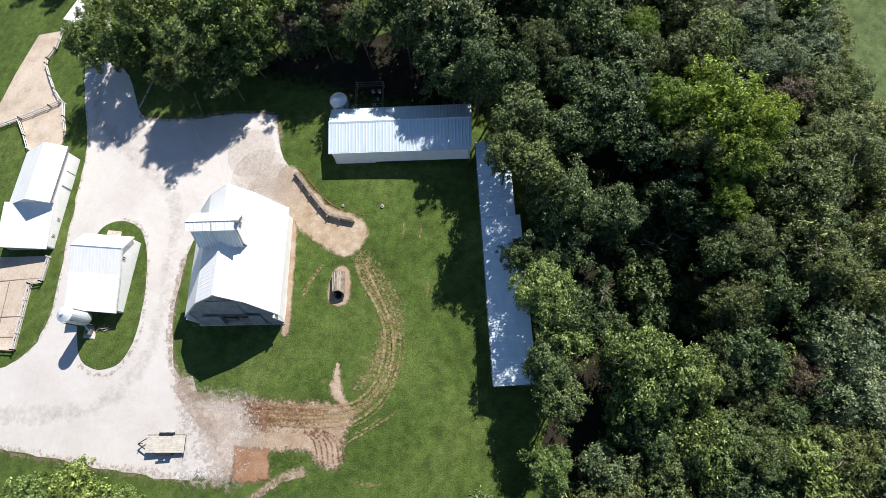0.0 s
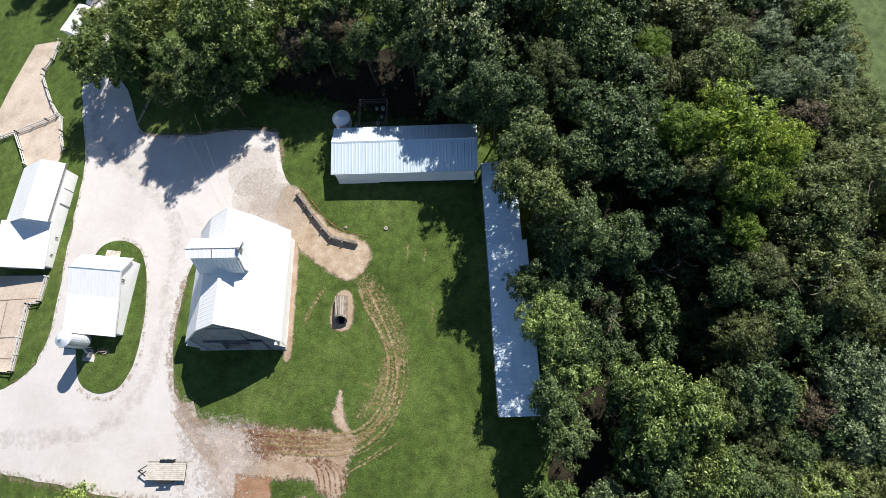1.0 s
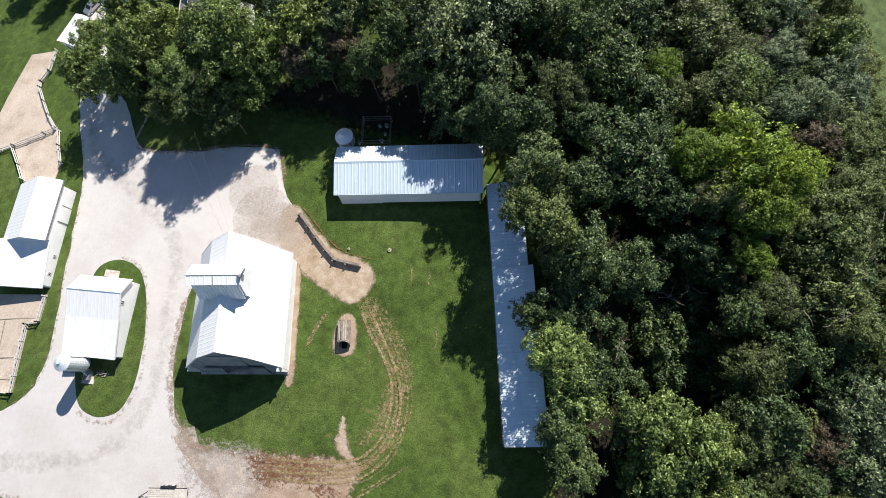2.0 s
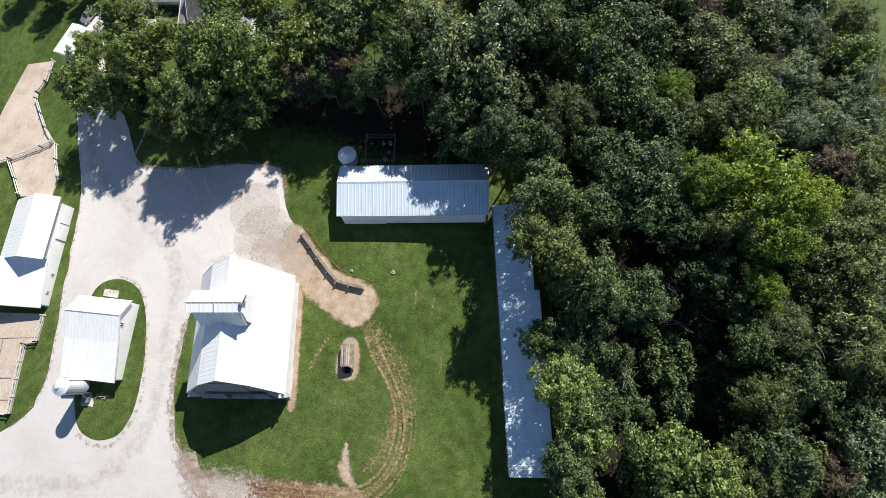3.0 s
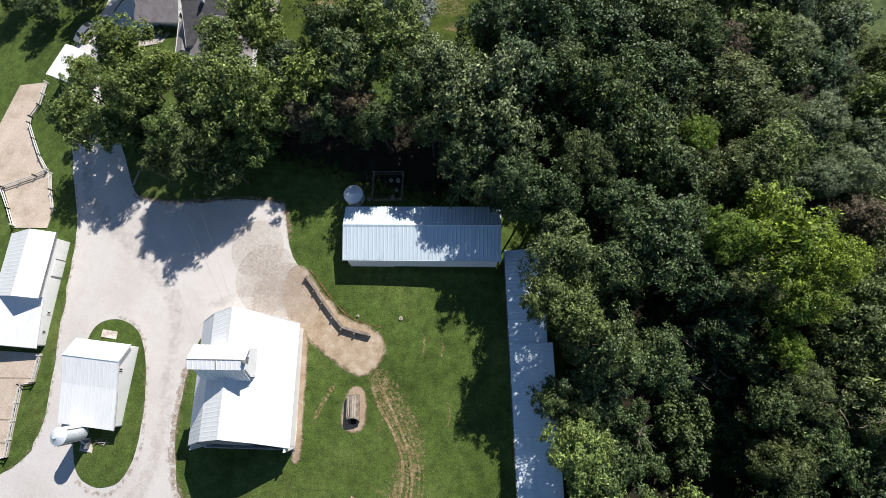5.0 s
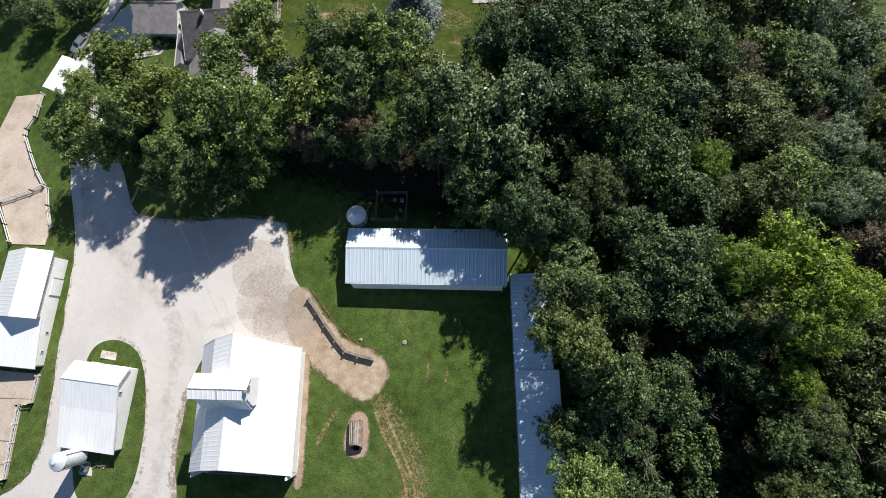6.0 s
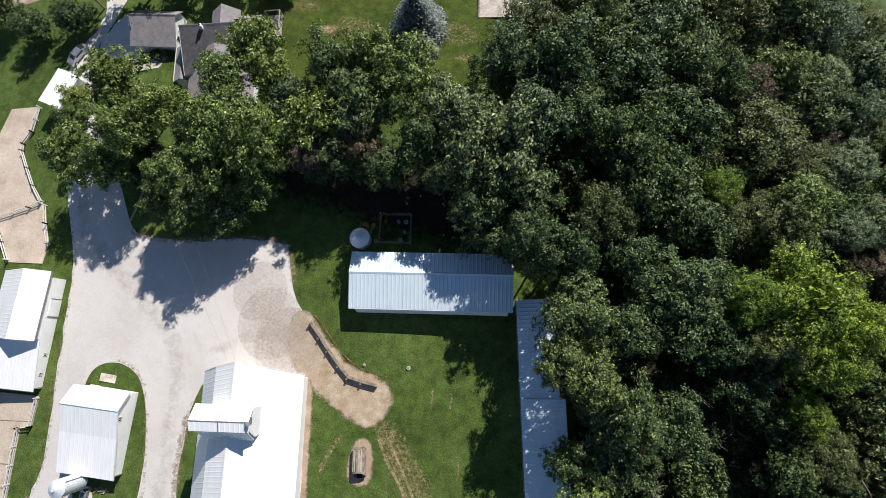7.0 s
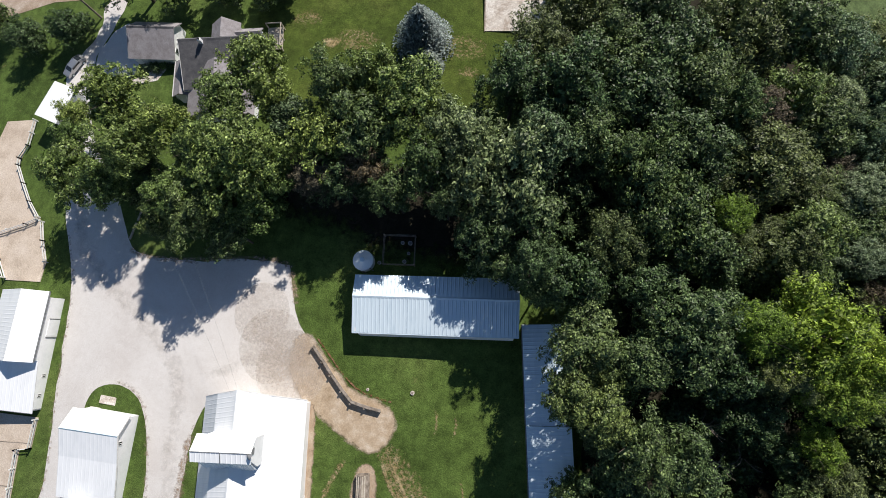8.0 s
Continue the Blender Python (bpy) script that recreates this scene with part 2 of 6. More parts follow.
def add_box(bm, x0, y0, z0, x1, y1, z1, bevel=0.0):
    r = bmesh.ops.create_cube(bm, size=1.0, matrix=Matrix.Translation(((x0 + x1) / 2, (y0 + y1) / 2, (z0 + z1) / 2)) @ Matrix.Diagonal((x1 - x0, y1 - y0, z1 - z0, 1)))
    if bevel:
        edges = list({e for v in r["verts"] for e in v.link_edges})
        bmesh.ops.bevel(bm, geom=edges, offset=bevel, segments=1, affect="EDGES")
    return bm


def box(x0, y0, z0, x1, y1, z1, bevel=0.0):
    return add_box(bmesh.new(), x0, y0, z0, x1, y1, z1, bevel)


def add_beam(bm, a, b, w, h):
    """A squared timber from a to b, w across and h deep."""
    a, b = Vector(a), Vector(b)
    d = b - a
    m = Matrix.Translation((a + b) / 2) @ d.to_track_quat("Y", "Z").to_matrix().to_4x4() @ Matrix.Diagonal((w, d.length, h, 1))
    bmesh.ops.create_cube(bm, size=1.0, matrix=m)
    return bm


def add_tube(bm, a, b, r0, r1, sides=10):
    a, b = Vector(a), Vector(b)
    d = b - a
    m = Matrix.Translation((a + b) / 2) @ d.to_track_quat("Z", "Y").to_matrix().to_4x4()
    bmesh.ops.create_cone(bm, cap_ends=True, segments=sides, radius1=r0, radius2=r1, depth=d.length, matrix=m)
    return bm


def add_prism(bm, profile, axis, lo, hi):
    """Extrude a closed profile of (across, up) along x or y."""
    rings = []
    for s in (lo, hi):
        rings.append([bm.verts.new((s, p, q) if axis == "x" else (p, s, q)) for p, q in profile])
    k = len(profile)
    for i in range(k):
        j = (i + 1) % k
        bm.faces.new((rings[0][i], rings[0][j], rings[1][j], rings[1][i]))
    bm.faces.new(rings[0][::-1])
    bm.faces.new(rings[1])
    return bm


def ribbed_slope(p0, p1, p2, p3, pitch=0.4, rib=0.05, high=0.009, thick=0.05):
    """A roofing sheet on the quad p0 p1 (eave) p2 p3 (top): ribs run from eave to top, proud of the sheet."""
    p0, p1, p2, p3 = (Vector(p) for p in (p0, p1, p2, p3))
    up = (p1 - p0).cross(p3 - p0).normalized()
    if up.z < 0:
        up = -up
    count = max(2, int((p1 - p0).length / pitch))
    bm = bmesh.new()
    cuts = []
    for i in range(count):
        s = i / count
        w = rib / (p1 - p0).length
        cuts += [(s, 0), (s + w, high), (s + 2 * w, high), (s + 3 * w, 0)]
    cuts.append((1.0, 0))
    low = [bm.verts.new(p0.lerp(p1, s) + up * h) for s, h in cuts]
    top = [bm.verts.new(p3.lerp(p2, s) + up * h) for s, h in cuts]
    for i in range(len(cuts) - 1):
        bm.faces.new((low[i], low[i + 1], top[i + 1], top[i]))
    under = [bm.verts.new(p - up * thick) for p in (p0, p1, p2, p3)]
    bm.faces.new(under[::-1])
    for a, b, c, d in ((low[0], low[-1], under[1], under[0]), (top[-1], top[0], under[3], under[2]), (top[0], low[0], under[0], under[3]), (low[-1], top[-1], under[2], under[1])):
        bm.faces.new((a, b, c, d))
    return bm


def ragged(points, step=1.2, amount=0.3, seed=1.0):
    """The outline with points in between, pushed about by noise."""
    out = []
    for i, (x, y) in enumerate(points):
        x2, y2 = points[(i + 1) % len(points)]
        n = max(1, int(math.hypot(x2 - x, y2 - y) / step))
        for k in range(n):
            px, py = x + (x2 - x) * k / n, y + (y2 - y) * k / n
            d = noise.noise_vector(Vector((px * 0.45, py * 0.45, seed))) * amount + noise.noise_vector(Vector((px * 1.7, py * 1.7, seed + 9))) * amount * 0.5
            out.append((px + d.x, py + d.y))
    return out


def smooth_loop(points, rounds=2):
    for _ in range(rounds):
        out = []
        for i, (x, y) in enumerate(points):
            x2, y2 = points[(i + 1) % len(points)]
            out += [(0.75 * x + 0.25 * x2, 0.75 * y + 0.25 * y2), (0.25 * x + 0.75 * x2, 0.25 * y + 0.75 * y2)]
        points = out
    return points


def patch(name, outline, mat, lift, grid=2.5, label="", category="", kind="structure"):
    """A thin sheet that follows the ground, cut to an outline."""
    bm = bmesh.new()
    f = bm.faces.new([bm.verts.new((x, y, 0)) for x, y in outline])
    bmesh.ops.triangulate(bm, faces=[f])
    xs, ys = [p[0] for p in outline], [p[1] for p in outline]
    for axis, lo, hi in ((0, min(xs), max(xs)), (1, min(ys), max(ys))):
        k = math.ceil(lo / grid) * grid
        while k < hi:
            co, no = Vector((0, 0, 0)), Vector((0, 0, 0))
            co[axis], no[axis] = k, 1
            bmesh.ops.bisect_plane(bm, geom=bm.verts[:] + bm.edges[:] + bm.faces[:], plane_co=co, plane_no=no)
            k += grid
    for v in bm.verts:
        v.co.z = zg(v.co.x, v.co.y) + lift
    ob = mesh_object(name, bm, mat)
    for p in ob.data.polygons:
        if p.normal.z < 0:
            ob.data.flip_normals()
            break
    return tagged(ob, label, category, kind=kind)


def ribbon(points, width, wobble=0.05, seed=3.0):
    """The outline of a strip along a line."""
    left, right = [], []
    for i, (x, y) in enumerate(points):
        a, b = points[max(0, i - 1)], points[min(len(points) - 1, i + 1)]
        dx, dy = b[0] - a[0], b[1] - a[1]
        s = math.hypot(dx, dy) or 1
        w = width / 2 * (1 + 0.5 * noise.noise(Vector((x * 0.8, y * 0.8, seed)))) 
        left.append((x - dy / s * w, y + dx / s * w))
        right.append((x + dy / s * w, y - dx / s * w))
    return left + right[::-1]


def curve_points(points, n=6):
    """A smooth line through the points."""
    out = []
    for i in range(len(points) - 1):
        p0, p1, p2, p3 = (Vector(points[max(0, min(len(points) - 1, i + k))]) for k in (-1, 0, 1, 2))
        for k in range(n):
            t = k / n
            q = 0.5 * (2 * p1 + (p2 - p0) * t + (2 * p0 - 5 * p1 + 4 * p2 - p3) * t * t + (3 * p1 - p0 - 3 * p2 + p3) * t ** 3)
            out.append((q.x, q.y))
    out.append(tuple(points[-1]))
    return out


def cover_sheet(name, bm, mat, lift, label, category, kind="structure"):
    for axis in (0, 1):
        lo, hi = min(v.co[axis] for v in bm.verts), max(v.co[axis] for v in bm.verts)
        k = math.ceil(lo / 2.5) * 2.5
        while k < hi:
            co, no = Vector((0, 0, 0)), Vector((0, 0, 0))
            co[axis], no[axis] = k, 1
            bmesh.ops.bisect_plane(bm, geom=bm.verts[:] + bm.edges[:] + bm.faces[:], plane_co=co, plane_no=no)
            k += 2.5
    for v in bm.verts:
        v.co.z = zg(v.co.x, v.co.y) + lift
    for f in bm.faces:
        f.normal_update()
        if f.normal.z < 0:
            f.normal_flip()
    me = bpy.data.meshes.new(name)
    bm.to_mesh(me)
    bm.free()
    me.materials.append(mat)
    return tagged(new(name, me), label, category, kind=kind)


def soft_patch(name, outline, mat, lift, fringe, label, category, strength=1.0, rounds=2):
    """A sheet on the ground whose cover thins out over its fringe."""
    pts = smooth_loop(outline, rounds)
    area = sum(a[0] * b[1] - b[0] * a[1] for a, b in zip(pts, pts[1:] + pts[:1]))
    sign = 1 if area > 0 else -1
    bm = bmesh.new()
    cover = bm.verts.layers.float.new("cover")
    inner, outer = [], []
    for i, (x, y) in enumerate(pts):
        a, b = pts[i - 1], pts[(i + 1) % len(pts)]
        dx, dy = b[0] - a[0], b[1] - a[1]
        s = math.hypot(dx, dy) or 1
        nx, ny = -dy / s * sign, dx / s * sign
        outer.append(bm.verts.new((x - nx * fringe / 2, y - ny * fringe / 2, 0)))
        inner.append(bm.verts.new((x + nx * fringe / 2, y + ny * fringe / 2, 0)))
        outer[-1][cover], inner[-1][cover] = 0.0, strength
    for i in range(len(pts)):
        j = (i + 1) % len(pts)
        bm.faces.new((outer[i], outer[j], inner[j], inner[i]))
    f = bm.faces.new(inner)
    bmesh.ops.triangulate(bm, faces=[f])
    return cover_sheet(name, bm, mat, lift, label, category)


def soft_track(points, width, mat, lift, label, strength=0.9, category="track", name="wheel_track"):
    """A worn line on the ground, firm in the middle and broken towards its edges and ends."""
    pts = curve_points(points, 5)
    bm = bmesh.new()
    cover = bm.verts.layers.float.new("cover")
    rows = []
    for i, (x, y) in enumerate(pts):
        a, b = pts[max(0, i - 1)], pts[min(len(pts) - 1, i + 1)]
        dx, dy = b[0] - a[0], b[1] - a[1]
        s = math.hypot(dx, dy) or 1
        ends = min(1.0, min(i, len(pts) - 1 - i) / 3)
        row = []
        for k in (-1, -0.3, 0.3, 1):
            v = bm.verts.new((x - dy / s * width / 2 * k, y + dx / s * width / 2 * k, 0))
            v[cover] = strength * ends if abs(k) < 1 else 0.0
            row.append(v)
        rows.append(row)
    for a, b in zip(rows, rows[1:]):
        for k in range(3):
            bm.faces.new((a[k], a[k + 1], b[k + 1], b[k]))
    return cover_sheet(name, bm, mat, lift, label, category)


# ---- ground ----
def ground_sheet():
    near = list(np.arange(-95, 80.1, 2.5))
    far = [-3000, -1500, -700, -350, -200, -130]
    xs = far + near + [100, 130, 200, 350, 700, 1500, 3000]
    ys = [-3000, -1500, -700, -350, -200, -120, -80] + list(np.arange(-50, 110.1, 2.5)) + [130, 170, 250, 400, 800, 1500, 3000]
    verts = [(x, y, zg(x, y)) for y in ys for x in xs]
    w = len(xs)
    faces = [(j * w + i, j * w + i + 1, (j + 1) * w + i + 1, (j + 1) * w + i) for j in range(len(ys) - 1) for i in range(w - 1)]
    me = bpy.data.meshes.new("ground")
    me.from_pydata(verts, [], faces)
    me.materials.append(GRASS)
    return tagged(new("ground", me), "mown green farm grass with dry flecks", "ground", kind="structure")


ground_sheet()
DRIVE = [(-82, -0.8), (-66, 0.6), (-60.5, 1.8), (-57.3, 3.6), (-55.4, 6), (-54.6, 10.8), (-55.1, 17.6), (-55.5, 26), (-55.8, 32), (-57, 36), (-59.2, 41.4), (-60.6, 47),
         (-63.6, 58), (-64.6, 62.1), (-60.4, 67.7), (-61.2, 73.5), (-57.2, 73.5), (-57.9, 70.4), (-61.0, 62), (-58.0, 53), (-54.4, 47), (-51.6, 43.4), (-50.2, 40.4), (-49.0, 38.0), (-47.4, 36.7), (-41, 36.1), (-35.5, 36.8), (-28, 36.8),
         (-27.4, 34.4), (-26.4, 30.2), (-24.8, 28.2), (-22.8, 25.2), (-21.6, 22.6), (-22.6, 20.8),
         (-23.9, 20.9), (-25, 20.4), (-34, 20.6), (-35.8, 20.2), (-36.9, 17.6), (-37.3, 13.5), (-37.4, 9.6), (-37.2, 6.2), (-36.4, 3.6), (-35, 1.2), (-32.6, -0.3), (-31.6, -0.6), (-31.2, -4.8), (-31.6, -9.2), (-33.4, -9.6), (-45.4, -8.6), (-58, -7.2), (-82, -5.8)]
patch("gravel_drive", ragged(smooth_loop(DRIVE, 1), 0.9, 0.28), GRAVEL, 0.02, label="pale crushed limestone farm drive and yard", category="drive")
soft_patch("gravel_slope", [(-26.2, 23.2), (-24.4, 21.3), (-21.6, 19.0), (-17.9, 16.7), (-15.9, 16.3), (-14.1, 18.2), (-13.9, 20.4), (-15.5, 21.9), (-19.0, 22.7), (-21.2, 24.9), (-23.2, 27.0), (-24.7, 28.8), (-26.1, 28.4), (-26.8, 26.0)], RAMP, 0.04, 1.2,
           "tan gravel ramp running out into the grass", "path")
for x, y, r, far, strong in ((-28.9, 27.0, 2.3, 3.4, 0.3), (-26.4, 24.6, 2.4, 3.6, 0.55), (-30.6, 30.6, 1.9, 3.0, 0.15)):
    soft_patch("ramp_spill", [(x + r * math.cos(k * math.pi / 5), y + r * 1.15 * math.sin(k * math.pi / 5)) for k in range(10)], SPILL, 0.046 + 0.002 * strong, far,
               "tan gravel spilling from the ramp onto the limestone", "gravel", strong, 1)
soft_patch("limestone_wash", [(-35.4, 2.3), (-33.8, 0.2), (-32.6, -0.6), (-29, -0.8), (-25.6, -0.8), (-24.2, -3.2), (-25.4, -5.6), (-26.6, -8.9), (-28, -9.4), (-30, -7.5), (-31.6, -4), (-34, -1)], WASH, 0.048, 3.0, "tan soil washed over the limestone", "dirt", 0.75)
soft_patch("gravel_fringe", [(-34, -0.5), (-30, -0.8), (-26.8, -0.9), (-26.2, -4.6), (-27.2, -9.0), (-30.4, -9.5), (-34, -9.4)], SOFT_GRAVEL, 0.036, 2.6, "limestone gravel thinning out over the dirt", "gravel", 0.85)
soft_patch("dirt_patch", [(-31.6, -0.5), (-26.8, -0.6), (-22.3, -0.6), (-18.4, -0.6), (-14.8, -0.7), (-13.6, -1.9), (-14.9, -3.7), (-15.0, -5.7), (-15.2, -7.4), (-17.4, -7.4), (-18.4, -5.8), (-20.7, -5.7), (-23.3, -6.0), (-26.4, -6.4), (-26.8, -9.0), (-31.6, -9.4)], PINK_SOIL, 0.026, 1.4,
           "pinkish tan churned dirt at the edge of the drive", "dirt")
soft_patch("orange_soil", [(-27.3, -5.7), (-23.3, -5.7), (-22.9, -8.8), (-25.2, -9.4), (-27.1, -9.2)], ORANGE_SOIL, 0.055, 1.1, "square of orange-brown turned soil", "dirt", 1.0, 0)
soft_patch("red_soil", [(-26.9, -0.5), (-22, -0.5), (-19.2, -0.5), (-16.6, -1.6), (-17.8, -3.1), (-20.7, -3.2), (-25.2, -3.9), (-26.6, -2.4)], RED_SOIL, 0.06, 1.6, "brown soil flecked with pale stones", "dirt", 0.6)
soft_patch("scattered_stones", [(-27.2, -0.5), (-24.4, -0.5), (-23.8, -3.9), (-25.2, -6.2), (-25.0, -8.4), (-28, -9), (-29.2, -4)], STONES, 0.068, 0.8, "pale limestone chips scattered on the soil", "gravel", 0.24)
soft_patch("grass_tufts", [(-23.2, -6.3), (-20.6, -6.0), (-19.0, -6.5), (-19.4, -7.4), (-22.8, -8.4)], TUFTS, 0.05, 1.6, "grass grown into the churned dirt", "grass", 0.7)
patch("lawn_island", ragged(smooth_loop([(-51.2, 17.8), (-50.4, 20.4), (-47.9, 21.4), (-45, 20.8), (-43.1, 18.6), (-41.8, 13), (-41.7, 6.9), (-43, 3.2), (-45.7, 2), (-48.8, 2.8), (-50.2, 5.8), (-51.2, 12)], 2), 0.8, 0.12, 2), GRASS, 0.06,
      label="oval island of mown grass in the drive", category="lawn")
soft_patch("worn_edge", [(-23.5, 6.6), (-22.3, 6.8), (-22.7, 13), (-23.0, 21.0), (-24.1, 21.0), (-23.6, 13)], VERGE, 0.05, 0.5, "strip of bare tan soil along the barn wall", "dirt", 1.2)
soft_patch("worn_spot", [(-16.2, 4.2), (-16.8, 2.1), (-17.0, 0.3), (-16.2, -0.2), (-14.9, -1.6), (-13.6, -1.8), (-15.2, 0), (-15.7, 1.5), (-16, 3)], PINK_SOIL, 0.035, 0.7, "bare spot worn into the lawn", "dirt")
soft_patch("log_bed", [(-18.2, 10.5), (-15.7, 10.3), (-15.5, 13), (-15.9, 15.1), (-17.5, 15.3), (-18.3, 13)], VERGE, 0.03, 0.5, "bare tan soil round the log", "dirt", 1.1)
ARC_IN = [(-25.5, -0.9), (-21, -1.1), (-17.5, -1.2), (-14.8, -0.8), (-12.9, 0.3), (-11.6, 2.1), (-10.9, 4.8), (-11.2, 7.8), (-12.4, 10.6), (-14.0, 13.4), (-15.6, 16.6)]
ARC_OUT = [(-25.5, -3.5), (-21, -3.4), (-17.0, -3.4), (-13.6, -2.7), (-10.9, -0.6), (-9.3, 2.4), (-8.7, 5.4), (-9.2, 8.6), (-10.4, 11.4), (-12.0, 14.0), (-14.2, 17.4)]
rng_track = random.Random(4)
for k in range(9):
    f = k / 8 + rng_track.uniform(-0.04, 0.04)
    line = [(a[0] + (b[0] - a[0]) * f + rng_track.uniform(-0.12, 0.12), a[1] + (b[1] - a[1]) * f + rng_track.uniform(-0.12, 0.12)) for a, b in zip(ARC_IN, ARC_OUT)]
    lo, hi = (0, 1, 0, 2, 0, 1, 3, 0, 2)[k], (11, 11, 8, 11, 11, 9, 11, 7, 8)[k]
    soft_track(line[lo:hi], (0.6, 0.4, 0.5, 0.36, 0.6, 0.42, 0.36, 0.5, 0.34)[k], TRACK_SOIL, 0.07 + 0.004 * k, "dry tyre track worn in an arc across the grass", (0.62, 0.4, 0.55, 0.45, 0.62, 0.4, 0.45, 0.56, 0.42)[k])
soft_patch("worn_lawn", [(-14.6, 0.6), (-12.6, 1.2), (-11.0, 3.2), (-10.4, 6.4), (-11.6, 8.2), (-12.2, 6), (-12.6, 3.6), (-14, 2)], TRACK_SOIL, 0.05, 1.2, "thin dry grass scuffed inside the tyre arc", "dirt", 0.42)
soft_patch("worn_lawn", [(-16, 17.2), (-13.6, 17.4), (-11.6, 14.8), (-9.4, 12.2), (-8.4, 8.6), (-9.2, 5.6), (-11, 6), (-11.8, 9.6), (-13.8, 12.6)], TRACK_SOIL, 0.05, 1.0, "dry scuffed grass where the tracks leave the ramp", "dirt", 0.36)
for k in range(6):
    x = -18.3 + 0.62 * k
    soft_track([(x - 2.2 - 0.2 * k, -3.5 + 0.05 * k), (x - 0.6, -4.1), (x + 0.3, -5.2), (x + 0.75, -7.6)], 0.36, RED_SOIL, 0.08 + 0.003 * k, "brown tyre rut in the churned dirt", 0.5)
soft_track([(-15.4, -5.1), (-12.9, -3.8), (-10.2, -2.0), (-8.3, -0.8)], 0.4, TRACK_SOIL, 0.035, "faint tyre track swinging wide over the grass", 0.5)
soft_track([(-15.0, -4.2), (-12.5, -3.2), (-10.2, -1.4)], 0.35, TRACK_SOIL, 0.04, "faint tyre track swinging wide over the grass", 0.5)
soft_track([(-18.9, 15.9), (-20.0, 14.2), (-20.9, 12.4), (-21.3, 10.6)], 0.9, TRACK_SOIL, 0.03, "faint worn mark in the grass beside the ramp", 0.45)
for k, w in enumerate((1.4, 0.8)):
    soft_track([(-18.0, -7.6 - 0.4 * k), (-20.2, -8.0 - 0.5 * k), (-22.6, -9.3 - 0.4 * k), (-25.6 + 0.3 * k, -11.6), (-28, -14)], w, PINK_SOIL, 0.03 + 0.005 * k, "wheel track leading off the dirt over the grass", (0.58, 0.55)[k])
for k, line in enumerate(([(-36.9, 18), (-37.5, 13.5), (-37.6, 9.5), (-37.4, 6.1), (-36.4, 3.2), (-34.6, 1.0), (-33.0, -0.3), (-29.8, -0.7)], [(-49.6, 3.2), (-47.2, 1.8), (-44.6, 1.7), (-42.9, 3.2), (-41.4, 6.7), (-41.6, 10.1), (-42.2, 15.2), (-43.2, 18.8), (-45.2, 21), (-48, 21.7)],
          [(-66, -6.9), (-57.6, -7.4), (-51, -8.0), (-46.3, -8.4), (-39.6, -9.0), (-35.3, -9.1), (-31.5, -9.5), (-26.5, -9.3)], [(-49, 37.9), (-47.4, 36.7), (-42, 36.2), (-36, 36.8), (-29, 36.7), (-27.4, 34.6), (-26.4, 30.4)],
          [(-60, 2.2), (-57.0, 4.2), (-55.2, 7), (-54.6, 11), (-55, 17.6), (-55.4, 26), (-55.7, 32), (-57, 36.5), (-59.4, 42)])):
    soft_track(line, (1.6, 0.9, 2.2, 1.2, 0.8)[k], VERGE, 0.066 + 0.004 * k, "tan trodden soil along the edge of the drive", (0.46, 0.3, 0.32, 0.45, 0.28)[k], "dirt", "drive_edge")
for k, line in enumerate(([(-64, -3.2), (-54, -3.4), (-46, -2.2), (-41, 1.8), (-39.3, 8), (-39.2, 16), (-40.5, 24), (-47, 30), (-54, 36), (-57.5, 43), (-61, 55)], [(-36.8, 22.5), (-31, 25.4), (-26, 26.0), (-22, 22.6), (-17, 19)])):
    soft_track(line, (2.6, 1.6)[k], RUTS, 0.03 + 0.004 * k, "faint wheel marks in the limestone drive", 0.16)
soft_track([(-24.6, 29.2), (-22.9, 27.4), (-20.6, 24.8), (-18.6, 23.1), (-16.4, 22.3), (-14.3, 21.9)], 0.34, RED_SOIL, 0.08, "dark soil lip between ramp and grass", 0.5, "dirt", "soil_lip")
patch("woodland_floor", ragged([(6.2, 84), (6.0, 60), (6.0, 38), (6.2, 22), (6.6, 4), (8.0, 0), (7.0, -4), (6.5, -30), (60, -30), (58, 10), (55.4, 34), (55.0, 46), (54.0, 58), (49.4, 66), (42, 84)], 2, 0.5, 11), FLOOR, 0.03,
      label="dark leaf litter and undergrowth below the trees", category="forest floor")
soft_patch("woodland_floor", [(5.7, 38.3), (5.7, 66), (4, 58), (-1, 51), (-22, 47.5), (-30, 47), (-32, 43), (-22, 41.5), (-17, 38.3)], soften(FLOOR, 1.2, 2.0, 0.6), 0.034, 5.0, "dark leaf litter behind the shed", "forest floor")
patch("crop_field", ragged([(56, 5), (52.6, 26), (51.4, 36), (51.4, 46), (50.4, 55), (47, 62), (43, 68), (38.5, 74), (38.5, 160), (200, 160), (200, 5)], 3, 0.5, 12), MEADOW, 0.05, label="even green crop field beyond the wood", category="field")
patch("gravel_road", [(-130, 60), (-79.4, 70.8), (-70, 73.4), (-60, 73.6), (-30, 79), (-30, 84), (-57, 79), (-70, 77.5), (-79.4, 75), (-130, 65)], TAN, 0.03, label="gravel country road", category="road")
